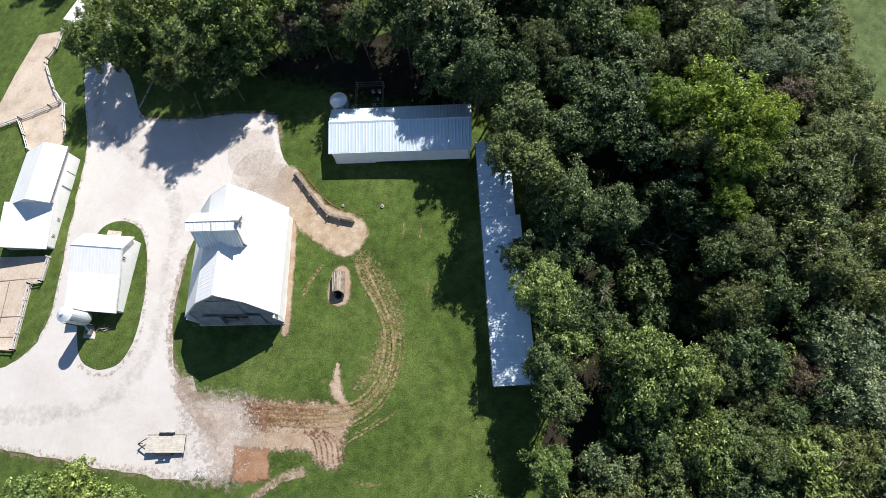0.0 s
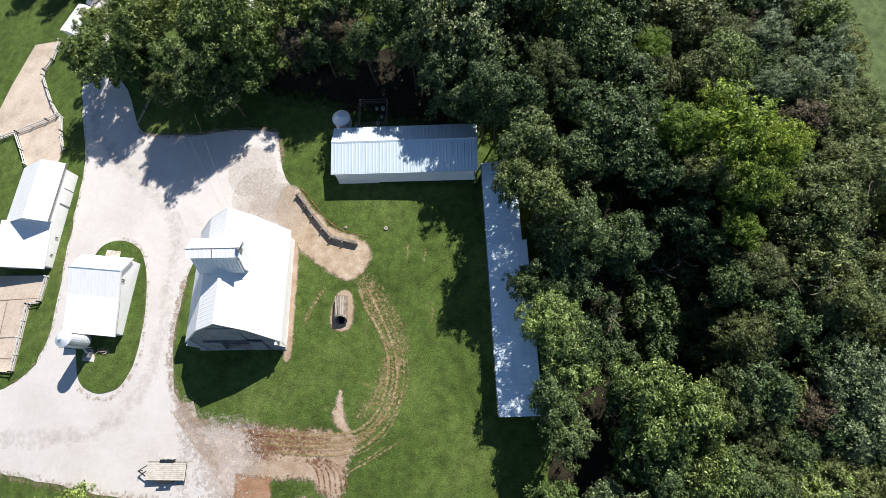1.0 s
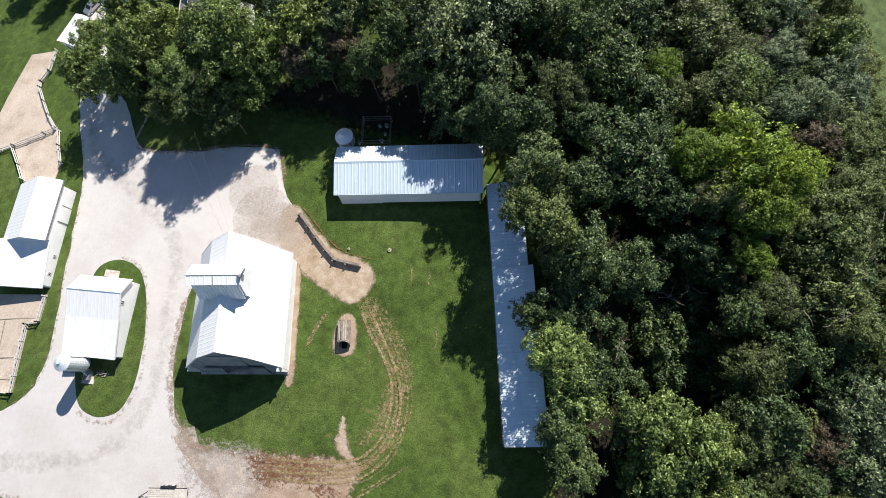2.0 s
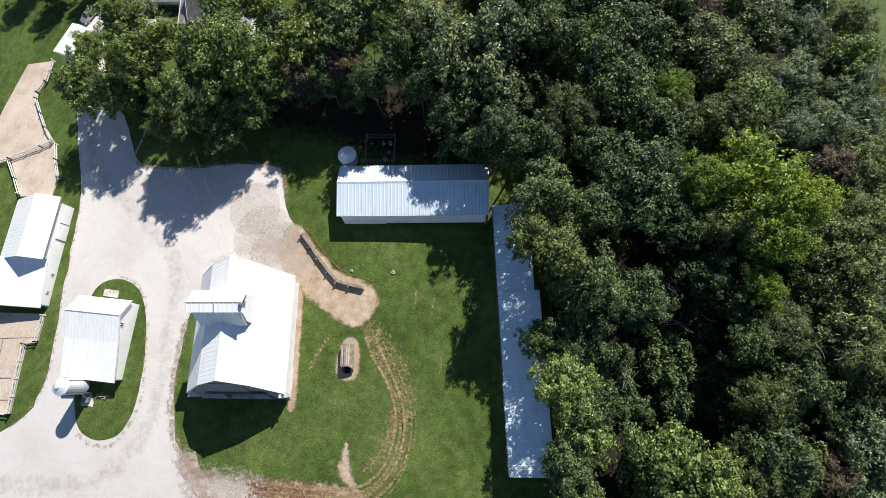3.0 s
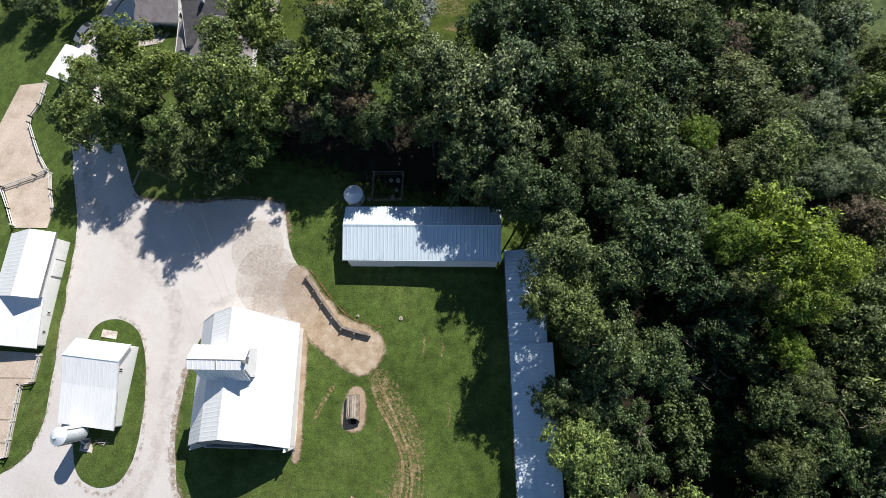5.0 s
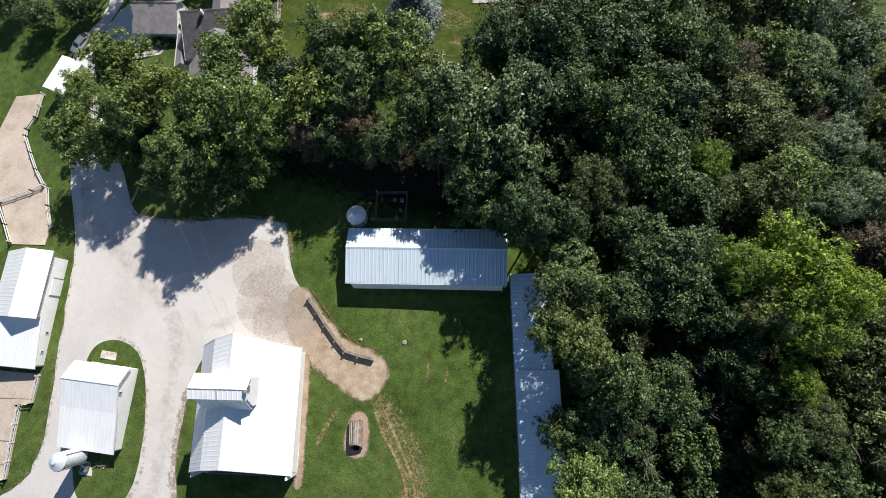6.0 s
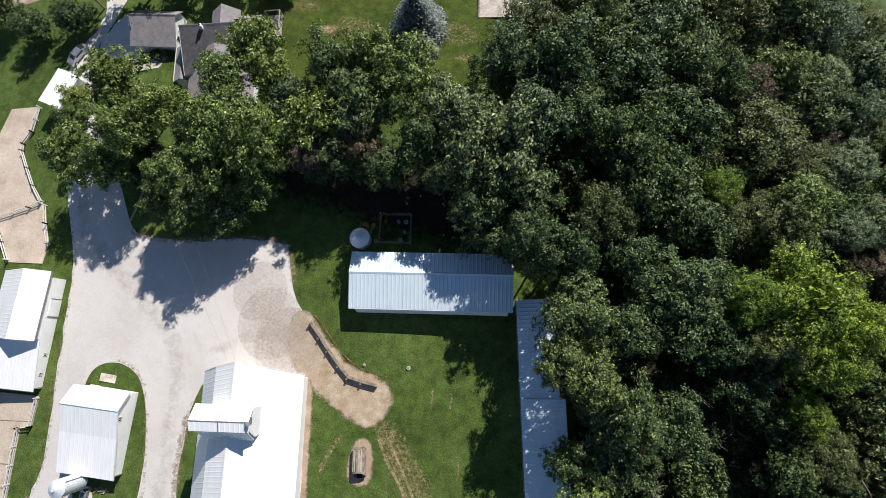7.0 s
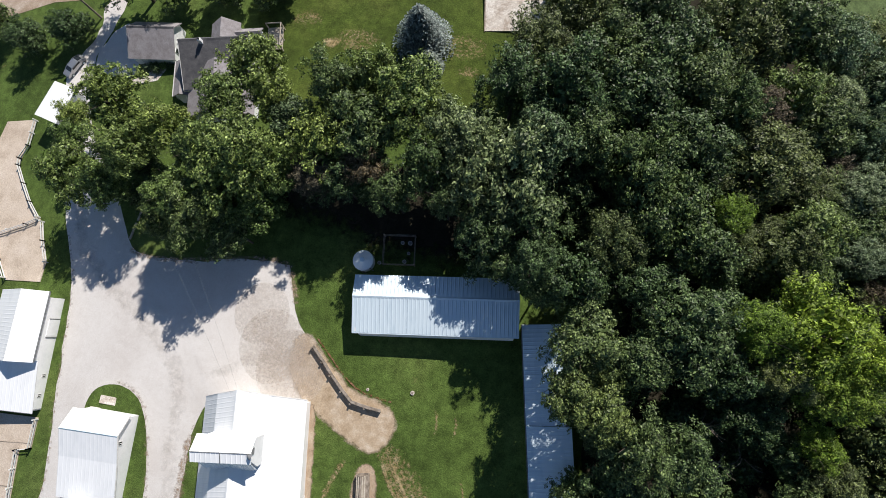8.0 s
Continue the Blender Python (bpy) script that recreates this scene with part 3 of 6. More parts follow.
for k, (x, y, r, st) in enumerate(((-26.7, 66.0, 0.9, 0.7), (-23.4, 66.4, 2.2, 0.34), (-30.6, 69.6, 1.6, 0.32), (-8.6, 62.4, 1.0, 0.36), (-9.4, 66, 2.4, 0.28))):
    soft_patch("bare_ground", [(x + r * math.cos(a) * (1.3 + 0.3 * math.sin(3 * a + k)), y + r * 0.8 * math.sin(a)) for a in np.arange(0, 6.2, 0.7)], TRACK_SOIL, 0.03 + 0.004 * k, 0.8, "dry brown patch in the house lawn", "dirt", st)
patch("garage_apron", ragged(smooth_loop([(-60.6, 63.4), (-57.6, 69.4), (-54.0, 68.6), (-52.8, 62.0), (-54.6, 60.4), (-58.4, 60.8)], 1), 0.8, 0.3, 15), GRAVEL, 0.045, label="shaded gravel apron in front of the garage", category="drive")
patch("house_lawn", ragged(smooth_loop([(-36, 57), (-38, 74), (-30, 78), (6, 78), (4, 62), (-6, 54), (-24, 54)], 2), 1.5, 0.8, 16), HOUSE_GRASS, 0.016, label="darker mown lawn behind the farmhouse", category="lawn")
for k, line in enumerate(([(-9.8, 21.6), (-9.5, 20.2), (-9.7, 18.6)], [(-7.6, 21.2), (-7.4, 19.8), (-7.8, 18.2)], [(-9.9, 7.6), (-9.5, 6.6), (-9.3, 5.4)], [(-13.4, 12.4), (-13.9, 11), (-13.6, 9.4)], [(-14, -8.6), (-12.4, -8.9), (-10, -8.7)], [(-6.6, 14.4), (-6.2, 12.8), (-6.5, 11.2)])):
    soft_track(line, (0.5, 0.4, 0.4, 0.5, 0.7, 0.4)[k], TRACK_SOIL, 0.03, "faint dry streak in the lawn", 0.42)


# ---- buildings ----
def gable_wall(profile, y0, y1):
    """A wall across x with the given top line (x, z), from the ground up."""
    bm = bmesh.new()
    pts = [(profile[0][0], -0.6)] + list(profile) + [(profile[-1][0], -0.6)]
    return add_prism(bm, pts, "y", y0, y1)


def window(parent, x, y, z, w, h, face, name="window"):
    """A small framed window on a wall that faces 's' or 'e'."""
    bm = bmesh.new()
    t = 0.06
    for a0, b0, a1, b1 in ((-w / 2, -h / 2, w / 2, -h / 2 + t), (-w / 2, h / 2 - t, w / 2, h / 2), (-w / 2, -h / 2, -w / 2 + t, h / 2), (w / 2 - t, -h / 2, w / 2, h / 2), (-t / 2, -h / 2, t / 2, h / 2)):
        if face == "e":
            add_box(bm, x - 0.02, y + a0, z + b0, x + 0.05, y + a1, z + b1)
        else:
            add_box(bm, x + a0, y - 0.05, z + b0, x + a1, y + 0.02, z + b1)
    fr = part(name, bm, PAINTED, parent)
    g = box(x - 0.03, y - w / 2 + 0.03, z - h / 2 + 0.03, x + 0.02, y + w / 2 - 0.03, z + h / 2 - 0.03) if face == "e" else box(x - w / 2 + 0.03, y - 0.02, z - h / 2 + 0.03, x + w / 2 - 0.03, y + 0.03, z + h / 2 - 0.03)
    part("pane", g, GLASS, fr)
    return fr


def barn():
    b = thing("barn", -28.55, 14.9, "white gambrel-roofed barn with ribbed steel roof and large cross dormer", "barn", turn=2.4)
    W, S, N = 5.15, -7.0, 6.2            # half width, south and north wall
    HW, HB, HR = 5.55, 5.75, 7.35         # eave reach, break height, ridge height
    EZ, BX = 2.75, 2.75
    BATTER = 2.1
    prof = [(-W, 3.1), (-BX, HB - 0.12), (0, HR - 0.12), (BX, HB - 0.12), (W, 3.1)]
    # south gable, with a wide doorway
    bm = bmesh.new()
    door = (-1.7, 1.6, 2.5)
    left = [(-W, -0.6), (door[0], -0.6), (door[0], door[2]), (door[0], HR - 0.12 + (HB - HR) * (-door[0]) / BX), (-BX, HB - 0.12), (-W, 3.1)]
    mid = [(door[0], door[2]), (door[1], door[2]), (door[1], HR - 0.12 + (HB - HR) * door[1] / BX), (0, HR - 0.12), (door[0], HR - 0.12 + (HB - HR) * (-door[0]) / BX)]
    right = [(door[1], -0.6), (W, -0.6), (W, 3.1), (BX, HB - 0.12), (door[1], HR - 0.12 + (HB - HR) * door[1] / BX), (door[1], door[2])]
    for q in (left, mid, right):
        add_prism(bm, q, "y", S, S + 0.18)
    # the gable leans back a little towards its peak
    for v in bm.verts:
        v.co.y += BATTER * max(0.0, v.co.z) / HR
    part("wall", bm, SHADED_SIDING, b, "boarded south gable with its shade painted in grey")
    part("wall", gable_wall(prof, N - 0.18, N), SIDING, b)
    part("wall", box(-W, S + 0.18, -0.6, -W + 0.18, N - 0.18, 3.05), SIDING, b)
    part("wall", box(W - 0.18, S + 0.18, -0.6, W, N - 0.18, 3.05), SIDING, b)
    part("foundation", box(-W - 0.06, S - 0.06, -0.9, W + 0.06, N + 0.06, 0.06), PALE_CONCRETE, b, "low concrete footing")
    part("floor", box(-W + 0.2, S + 0.2, -0.3, W - 0.2, N - 0.2, 0.16), CONCRETE, b)
    # doorway: trim and two sliding leaves pushed aside
    for x0, x1 in ((-3.3, -1.75), (1.65, 3.2)):
        bm = box(x0, S - 0.1, 0.1, x1, S - 0.02, 2.55)
        for v in bm.verts:
            v.co.y += BATTER * v.co.z / HR
        part("door", bm, SHADED_SIDING, b, "sliding barn door with its shade painted in grey, pushed open")
    part("door_track", box(-3.5, S + 0.5, 2.58, 3.4, S + 0.66, 2.72), TRIM, b, "dark door track")
    part("loft_slot", box(-1.6, S + BATTER * 0.79 - 0.06, 5.75, 1.5, S + BATTER * 0.79 + 0.05, 5.87), TRIM, b, "dark hay-loft rail")
    for x in (-0.9, 0.7):
        part("stall_gate", box(x - 0.6, S + 0.5, 0.2, x + 0.6, S + 0.58, 1.4), WOOD, b)
    # roof: four slopes
    RS, RN = S - 0.12 + BATTER, N + 1.75          # at the peak: flush to the south, a hay hood to the north
    SB, NB, SE, NE = S - 0.15 + BATTER * 0.78, N + 1.15, S - 0.2 + BATTER * 0.38, N + 0.45
    for p in (((-HW, NE, EZ), (-HW, SE, EZ), (-BX, SB, HB), (-BX, NB, HB)), ((-BX, NB, HB), (-BX, SB, HB), (0, RS, HR), (0, RN, HR)),
              ((BX, SB, HB), (BX, NB, HB), (0, RN, HR), (0, RS, HR)), ((HW, SE, EZ), (HW, NE, EZ), (BX, NB, HB), (BX, SB, HB))):
        part("roof_sheet", ribbed_slope(*p, pitch=0.45), WHITE_ROOF, b)
    bm = bmesh.new()
    add_prism(bm, [(-0.2, HR - 0.02), (0, HR + 0.09), (0.2, HR - 0.02), (0, HR + 0.03)], "y", RS - 0.02, RN + 0.02)
    part("ridge_cap", bm, WHITE_ROOF, b)
    for y, yb, ye in ((RS, SB, SE), (RN, NB, NE)):
        bm = bmesh.new()
        for a, c in (((-HW, ye, EZ - 0.1), (-BX, yb, HB - 0.1)), ((-BX, yb, HB - 0.1), (0, y, HR - 0.1)), ((0, y, HR - 0.1), (BX, yb, HB - 0.1)), ((BX, yb, HB - 0.1), (HW, ye, EZ - 0.1))):
            add_beam(bm, a, c, 0.06, 0.2)
        part("bargeboard", bm, PAINTED, b)
    # cross dormer over the ridge, with a steep ribbed skirt to the south
    x0, x1, y0, y1 = -2.75, 2.5, 1.85, 3.7
    wz, rz, yr = 9.12, 9.35, 2.57
    prof2 = [(y0, wz), (yr, rz - 0.1), (y1, wz - 0.6)]
    for a, c in ((x0, x0 + 0.15), (x1 - 0.15, x1)):
        bm = bmesh.new()
        add_prism(bm, [(y0 - 0.95, 5.0), (y0 - 0.95, 6.9), (y0 - 0.1, 8.5), *prof2, (y1, 5.0)], "x", a, c)
        part("dormer_wall", bm, SIDING, b)
    part("dormer_wall", box(x0 + 0.15, y1 - 0.15, 5.0, x1 - 0.15, y1, wz - 0.65), SIDING, b)
    part("dormer_skirt", ribbed_slope((x0 + 0.1, y0 - 1.3, 6.75), (x1 - 0.1, y0 - 1.3, 6.75), (x1 - 0.1, y0 + 0.0, wz - 0.08), (x0 + 0.1, y0 + 0.0, wz - 0.08), pitch=0.34, rib=0.07, high=0.08), WHITE_ROOF, b, "ribbed steel dormer side")
    e = 0.3
    for p in (((x0 - e, y0 - 0.25, wz - 0.05), (x1 + e, y0 - 0.25, wz - 0.05), (x1 + e, yr, rz), (x0 - e, yr, rz)), ((x1 + e, y1 + e, wz - 0.75), (x0 - e, y1 + e, wz - 0.75), (x0 - e, yr, rz), (x1 + e, yr, rz))):
        part("dormer_roof", ribbed_slope(*p, pitch=0.45, high=0.02), WHITE_ROOF, b)
    part("vent", box(x1 - 0.02, yr - 0.3, 8.0, x1 + 0.06, yr + 0.3, 8.5), TRIM, b, "dark louvred gable vent")
    part("ridge_seam", box(x0 - e, yr - 0.04, rz - 0.01, x1 + e, yr + 0.04, rz + 0.035), TRIM, b, "dark ridge seam")
    part("roof_seam", add_beam(bmesh.new(), ((x0 + x1) / 2, yr, rz + 0.03), ((x0 + x1) / 2, y0 - 0.25, wz), 0.05, 0.05), TRIM, b, "dark sheet seam")
    lamp = part("yard_lamp", add_tube(bmesh.new(), (x1 + 0.15, yr - 0.1, rz + 0.25), (x1 + 0.35, yr - 0.2, rz + 0.1), 0.1, 0.32, 14), TRIM, b, "grey yard lamp on a bracket")
    part("bracket", add_tube(bmesh.new(), (x1 - 0.1, yr, rz - 0.05), (x1 + 0.2, yr - 0.1, rz + 0.28), 0.035, 0.035, 6), TRIM, lamp)
    return b


def saltbox_shed():
    b = thing("granary", -47.2, 13.7, "white saltbox granary with a long low south roof", "farm building", turn=-3.2)
    W, N, R, K, S = 3.15, 4.6, 2.9, -0.2, -4.5
    hn, hr, hk, hs = 2.5, 3.7, 2.75, 1.75
    prof = [(N, hn), (R, hr - 0.08), (K, hk - 0.08), (S, hs - 0.06)]
    for a, c in ((-W, -W + 0.15), (W - 0.15, W)):
        bm = bmesh.new()
        add_prism(bm, [(N, -0.9)] + prof + [(S, -0.9)], "x", a, c)
        part("wall", bm, SIDING, b)
    part("wall", box(-W + 0.15, N - 0.15, -0.9, W - 0.15, N, hn - 0.02), SIDING, b)
    part("wall", box(-W + 0.15, S, -0.9, W - 0.15, S + 0.15, hs - 0.08), SHADED_SIDING, b, "south wall with its shade painted in grey")
    e = 0.25
    for p in (((W + e, N + e, hn - 0.15), (-W - e, N + e, hn - 0.15), (-W - e, R, hr), (W + e, R, hr)), ((-W - e, K, hk), (W + e, K, hk), (W + e, R, hr), (-W - e, R, hr)), ((-W - e, S - e, hs - 0.06), (W + e, S - e, hs - 0.06), (W + e, K, hk), (-W - e, K, hk))):
        part("roof_sheet", ribbed_slope(*p, pitch=0.45), WHITE_ROOF, b)
    bm = bmesh.new()
    add_prism(bm, [(R - 0.15, hr - 0.04), (R, hr + 0.08), (R + 0.15, hr - 0.04), (R, hr + 0.02)], "x", -W - e, W + e)
    part("ridge_cap", bm, GREY_ROOF, b)
    for x in (-W - e, W + e):
        bm = bmesh.new()
        for a, c in (((x, N + e, hn - 0.23), (x, R, hr - 0.08)), ((x, R, hr - 0.08), (x, K, hk - 0.08)), ((x, K, hk - 0.08), (x, S - e, hs - 0.14))):
            add_beam(bm, a, c, 0.05, 0.16)
        part("bargeboard", bm, PAINTED, b)
    window(b, W, 1.9, 2.6, 0.5, 0.6, "e")
    part("door", box(0.65, S - 0.06, -0.2, 2.55, S - 0.01, 1.4), TRIM, b, "dark plank door")
    part("foundation", box(-W - 0.07, S - 0.07, -1.2, W + 0.07, N + 0.07, 0.05), PALE_CONCRETE, b)
    part("downpipe", add_tube(bmesh.new(), (W + 0.06, S + 0.1, -0.4), (W + 0.06, S + 0.1, hs - 0.2), 0.05, 0.05, 8), TRIM, b)
    return b


def hog_house():
    b = thing("hog_house", -60.1, 24.2, "long white hog house with a taller north half", "farm building", turn=-1.5)
    E, Wt, S, M, N = 3.4, -3.6, -6.6, -0.8, 6.6
    he, hr, xr, hw = 3.0, 4.1, 0.95, 1.7
    # taller north half, its ridge close to the east wall
    prof = [(Wt, hw), (xr, hr - 0.08), (E, he)]
    for y0, y1 in ((M, M + 0.15), (N - 0.15, N)):
        part("wall", gable_wall(prof, y0, y1), SIDING, b)
    part("wall", box(E - 0.15, M + 0.15, -1.2, E, N - 0.15, he - 0.04), SIDING, b, "tall white east wall")
    part("wall", box(Wt, M + 0.15, -1.2, Wt + 0.15, N - 0.15, hw - 0.03), SIDING, b)
    e = 0.2
    part("roof_sheet", ribbed_slope((E + 0.06, M - e, he - 0.02), (E + 0.06, N + 0.7, he - 0.02), (xr, N + 0.7, hr), (xr, M - e, hr), pitch=0.45), WHITE_ROOF, b)
    part("roof_sheet", ribbed_slope((Wt - e, N + 0.4, hw - 0.06), (Wt - e, M - e, hw - 0.06), (xr, M - e, hr), (xr, N + 0.7, hr), pitch=0.45), WHITE_ROOF, b)
    part("gutter", box(E + 0.07, M - e, he - 0.14, E + 0.17, N + 0.7, he - 0.02), TRIM, b, "dark gutter")
    # lower south half: one roof falling to the south
    lm, ls = 2.3, 1.45
    part("wall", box(Wt, S, -1.2, E, S + 0.15, ls - 0.06), SHADED_SIDING, b, "south wall with its shade painted in grey")
    for x in (E - 0.15, Wt):
        bm = bmesh.new()
        add_prism(bm, [(S + 0.15, -1.2), (M, -1.2), (M, lm - 0.06), (S + 0.15, ls - 0.04)], "x", x, x + 0.15)
        part("wall", bm, SIDING, b, "low white side wall")
    part("roof_sheet", ribbed_slope((Wt - e, S - 0.3, ls - 0.03), (E + 0.06, S - 0.3, ls - 0.03), (E + 0.06, M - 0.01, lm), (Wt - e, M - 0.01, lm), pitch=0.45), WHITE_ROOF, b)
    part("eave_board", box(Wt - e, S - 0.36, ls - 0.16, E + 0.06, S - 0.31, ls - 0.01), TRIM, b, "dark eave board along the south edge")
    window(b, -1.6, S, 0.75, 1.1, 0.6, "s")
    for y in (-4.9, -2.6):
        window(b, E, y, 0.95, 0.4, 0.46, "e")
    for y in (1.9, 4.1):
        part("upright_strip", box(E, y - 0.04, 0.2, E + 0.07, y + 0.04, 2.0), TRIM, b, "dark upright strip on the east wall")
    part("door", box(E, 2.0, 0.0, E + 0.05, 4.0, 2.0), SIDING, b, "white sliding door")
    part("foundation", box(Wt - 0.08, S - 0.08, -1.6, E + 0.28, N + 0.08, -0.02), PALE_CONCRETE, b, "tan concrete footing")
    return b


def loafing_shed():
    b = thing("loafing_shed", -10.4, 33.0, "long low shed with a galvanised ribbed roof dappled by tree shade", "shed", turn=2.1)
    L, D = 8.7, 3.35
    he, hr, yr = 2.55, 3.3, 0.45
    prof = [(-D, he), (yr, hr - 0.08), (D - 0.7, he)]
    for a, c in ((-L, -L + 0.15), (L - 0.15, L)):
        bm = bmesh.new()
        add_prism(bm, [(-D, -0.9)] + prof + [(D - 0.7, -0.9)], "x", a, c)
        part("wall", bm, SIDING, b)
    part("wall", box(-L + 0.15, D - 0.85, -0.9, L - 0.15, D - 0.7, he - 0.05), SIDING, b)
    for xa, xb, za in ((-L + 0.15, -3.4, 0.25), (-3.39, L - 0.15, 0.5)):
        bm = bmesh.new()
        add_prism(bm, [(-D, he - 0.05), (-D + 0.15, he - 0.05), (-D - 0.3, za), (-D - 0.45, za)], "x", xa, xb)
        part("front_wall", bm, SIDING, b, "pale boarded front flaring out above an open base")
    e = 0.32
    for k in range(6):
        # each slope in sheets laid side by side
        a, c = -L - e + k * (L + e) / 3, -L - e + (k + 1) * (L + e) / 3 - 0.012
        part("roof_sheet", ribbed_slope((a, -D - 0.1, he - 0.03), (c, -D - 0.1, he - 0.03), (c, yr, hr), (a, yr, hr), pitch=0.38, rib=0.06, high=0.022), GREY_ROOF, b)
        part("roof_sheet", ribbed_slope((c, D - 0.5, he), (a, D - 0.5, he), (a, yr, hr), (c, yr, hr), pitch=0.38, rib=0.06, high=0.022), GREY_ROOF, b)
    bm = bmesh.new()
    add_prism(bm, [(yr - 0.2, hr - 0.02), (yr, hr + 0.07), (yr + 0.2, hr - 0.04), (yr, hr + 0.02)], "x", -L - e, L + e)
    part("ridge_cap", bm, GREY_ROOF, b)
    for x in (-5.6, -2.8, 0.0, 2.8, 5.6):
        part("post", box(x - 0.08, -D + 0.35, -0.9, x + 0.08, -D + 0.51, 2.4), WOOD, b)
    part("gutter", box(-L - e, -D - 0.2, he - 0.14, L + e, -D - 0.1, he - 0.04), GREY_ROOF, b)
    part("door", box(-L - 0.12, -1.2, -0.1, -L - 0.02, 0.6, 2.1), PAINTED, b, "white sliding door on the west end")
    return b


def machine_shed():
    b = thing("machine_shed", 2.95, 15.6, "long narrow lean-to shed with a galvanised roof under overhanging trees", "shed", turn=4.7)
    W = 2.3
    # two roof sections with a small step, falling to the west
    for k, (y0, y1, hw, hE, xe) in enumerate(((-13.7, 5.5, 2.35, 3.2, W - 0.3), (5.5, 16.0, 2.15, 2.85, W - 0.8))):
        count = 6 if k == 0 else 4
        for i in range(count):
            ya, yb = y0 + (y1 - y0) * i / count, y0 + (y1 - y0) * (i + 1) / count - 0.012
            part("roof_sheet", ribbed_slope((-W - 0.25, yb, hw), (-W - 0.25, ya, hw), (xe, ya, hE), (xe, yb, hE), pitch=0.38, rib=0.06, high=0.022), GREY_ROOF, b)
        part("wall", box(-W, y0 + (0.25 if k == 0 else 0), -1.4, -W + 0.14, y1, hw - 0.02), WOOD if k else SIDING, b, "weathered west wall, in shade")
        part("wall", box(xe - 0.3, y0 + (0.25 if k == 0 else 0), -1.4, xe - 0.16, y1, hE - 0.15), SIDING, b)
        part("gutter", box(-W - 0.36, y0, hw - 0.1, -W - 0.25, y1, hw), TRIM, b, "dark gutter")
    bm = bmesh.new()
    add_prism(bm, [(-W, -1.4), (W - 0.45, -1.4), (W - 0.45, 3.0), (-W, 2.3)], "y", -13.45, -13.3)
    part("wall", bm, SIDING, b, "white south end in shade")
    bm = bmesh.new()
    add_prism(bm, [(-W, -1.4), (W - 1.0, -1.4), (W - 1.0, 2.7), (-W, 2.1)], "y", 15.7, 15.85)
    part("wall", bm, WOOD, b)
    for y in (-10.5, -6.0, -1.5, 3.0, 8.0, 12.0):
        part("post", box(-W - 0.13, y - 0.08, -1.4, -W - 0.01, y + 0.08, 2.1), WOOD, b)
    return b


def round_roof(bm, r, z, rise, sides=18):
    ring = [bm.verts.new((r * math.cos(2 * math.pi * i / sides), r * math.sin(2 * math.pi * i / sides), z)) for i in range(sides)]
    inner = [bm.verts.new((0.25 * r * math.cos(2 * math.pi * i / sides), 0.25 * r * math.sin(2 * math.pi * i / sides), z + rise)) for i in range(sides)]
    for i in range(sides):
        j = (i + 1) % sides
        bm.faces.new((ring[i], ring[j], inner[j], inner[i]))
    bm.faces.new(inner)
    bm.faces.new(ring[::-1])
    return bm


def feed_bin(x, y, r, low, high, label, cone=BIN_STEEL):
    """A round steel bin with hoops, cone roof, lid, hopper and legs."""
    b = thing("feed_bin", x, y, label, "feed bin")
    bm = bmesh.new()
    sides, rows = 24, int((high - low) / 0.12)
    rings = []
    for k in range(rows + 1):
        rr = r + (0.015 if k % 2 else 0.0)
        rings.append([bm.verts.new((rr * math.cos(2 * math.pi * i / sides), rr * math.sin(2 * math.pi * i / sides), low + (high - low) * k / rows)) for i in range(sides)])
    for a, c in zip(rings, rings[1:]):
        for i in range(sides):
            j = (i + 1) % sides
            bm.faces.new((a[i], a[j], c[j], c[i]))
    part("shell", bm, BIN_STEEL, b, "corrugated steel shell")
    part("roof", round_roof(bmesh.new(), r + 0.06, high, 0.45 * r, 24), cone, b, "shallow cone roof")
    part("lid", add_tube(bmesh.new(), (0, 0, high + 0.45 * r), (0, 0, high + 0.45 * r + 0.14), 0.27 * r, 0.22 * r, 14), GREY_ROOF, b, "round filling lid")
    part("hopper", add_tube(bmesh.new(), (0, 0, max(0.25, low - 0.85)), (0, 0, low), 0.18, r, 24), BIN_STEEL, b)
    for i in range(4):
        a = math.pi / 4 + i * math.pi / 2
        px, py = (r + 0.05) * math.cos(a), (r + 0.05) * math.sin(a)
        part("leg", add_beam(bmesh.new(), (px, py, -0.3), (px, py, high - 0.2), 0.08, 0.08), TRIM, b)
    bm = bmesh.new()
    for s in (-0.18, 0.18):
        add_beam(bm, (s, -r - 0.12, 0.3), (s, -r - 0.12, high), 0.04, 0.04)
    z = 0.5
    while z < high:
        add_beam(bm, (-0.18, -r - 0.12, z), (0.18, -r - 0.12, z), 0.03, 0.03)
        z += 0.35
    part("ladder", bm, BLACK, b, "thin steel ladder")
    return b


barn()
saltbox_shed()
hog_house()
loafing_shed()
machine_shed()
feed_bin(-48.5, 8.2, 0.92, 1.2, 4.3, "tall blue-grey steel feed bin on legs beside the granary")
feed_bin(-18.9, 37.2, 1.1, 0.7, 2.1, "short round feed bin with white cone roof behind the shed", WHITE_ROOF)


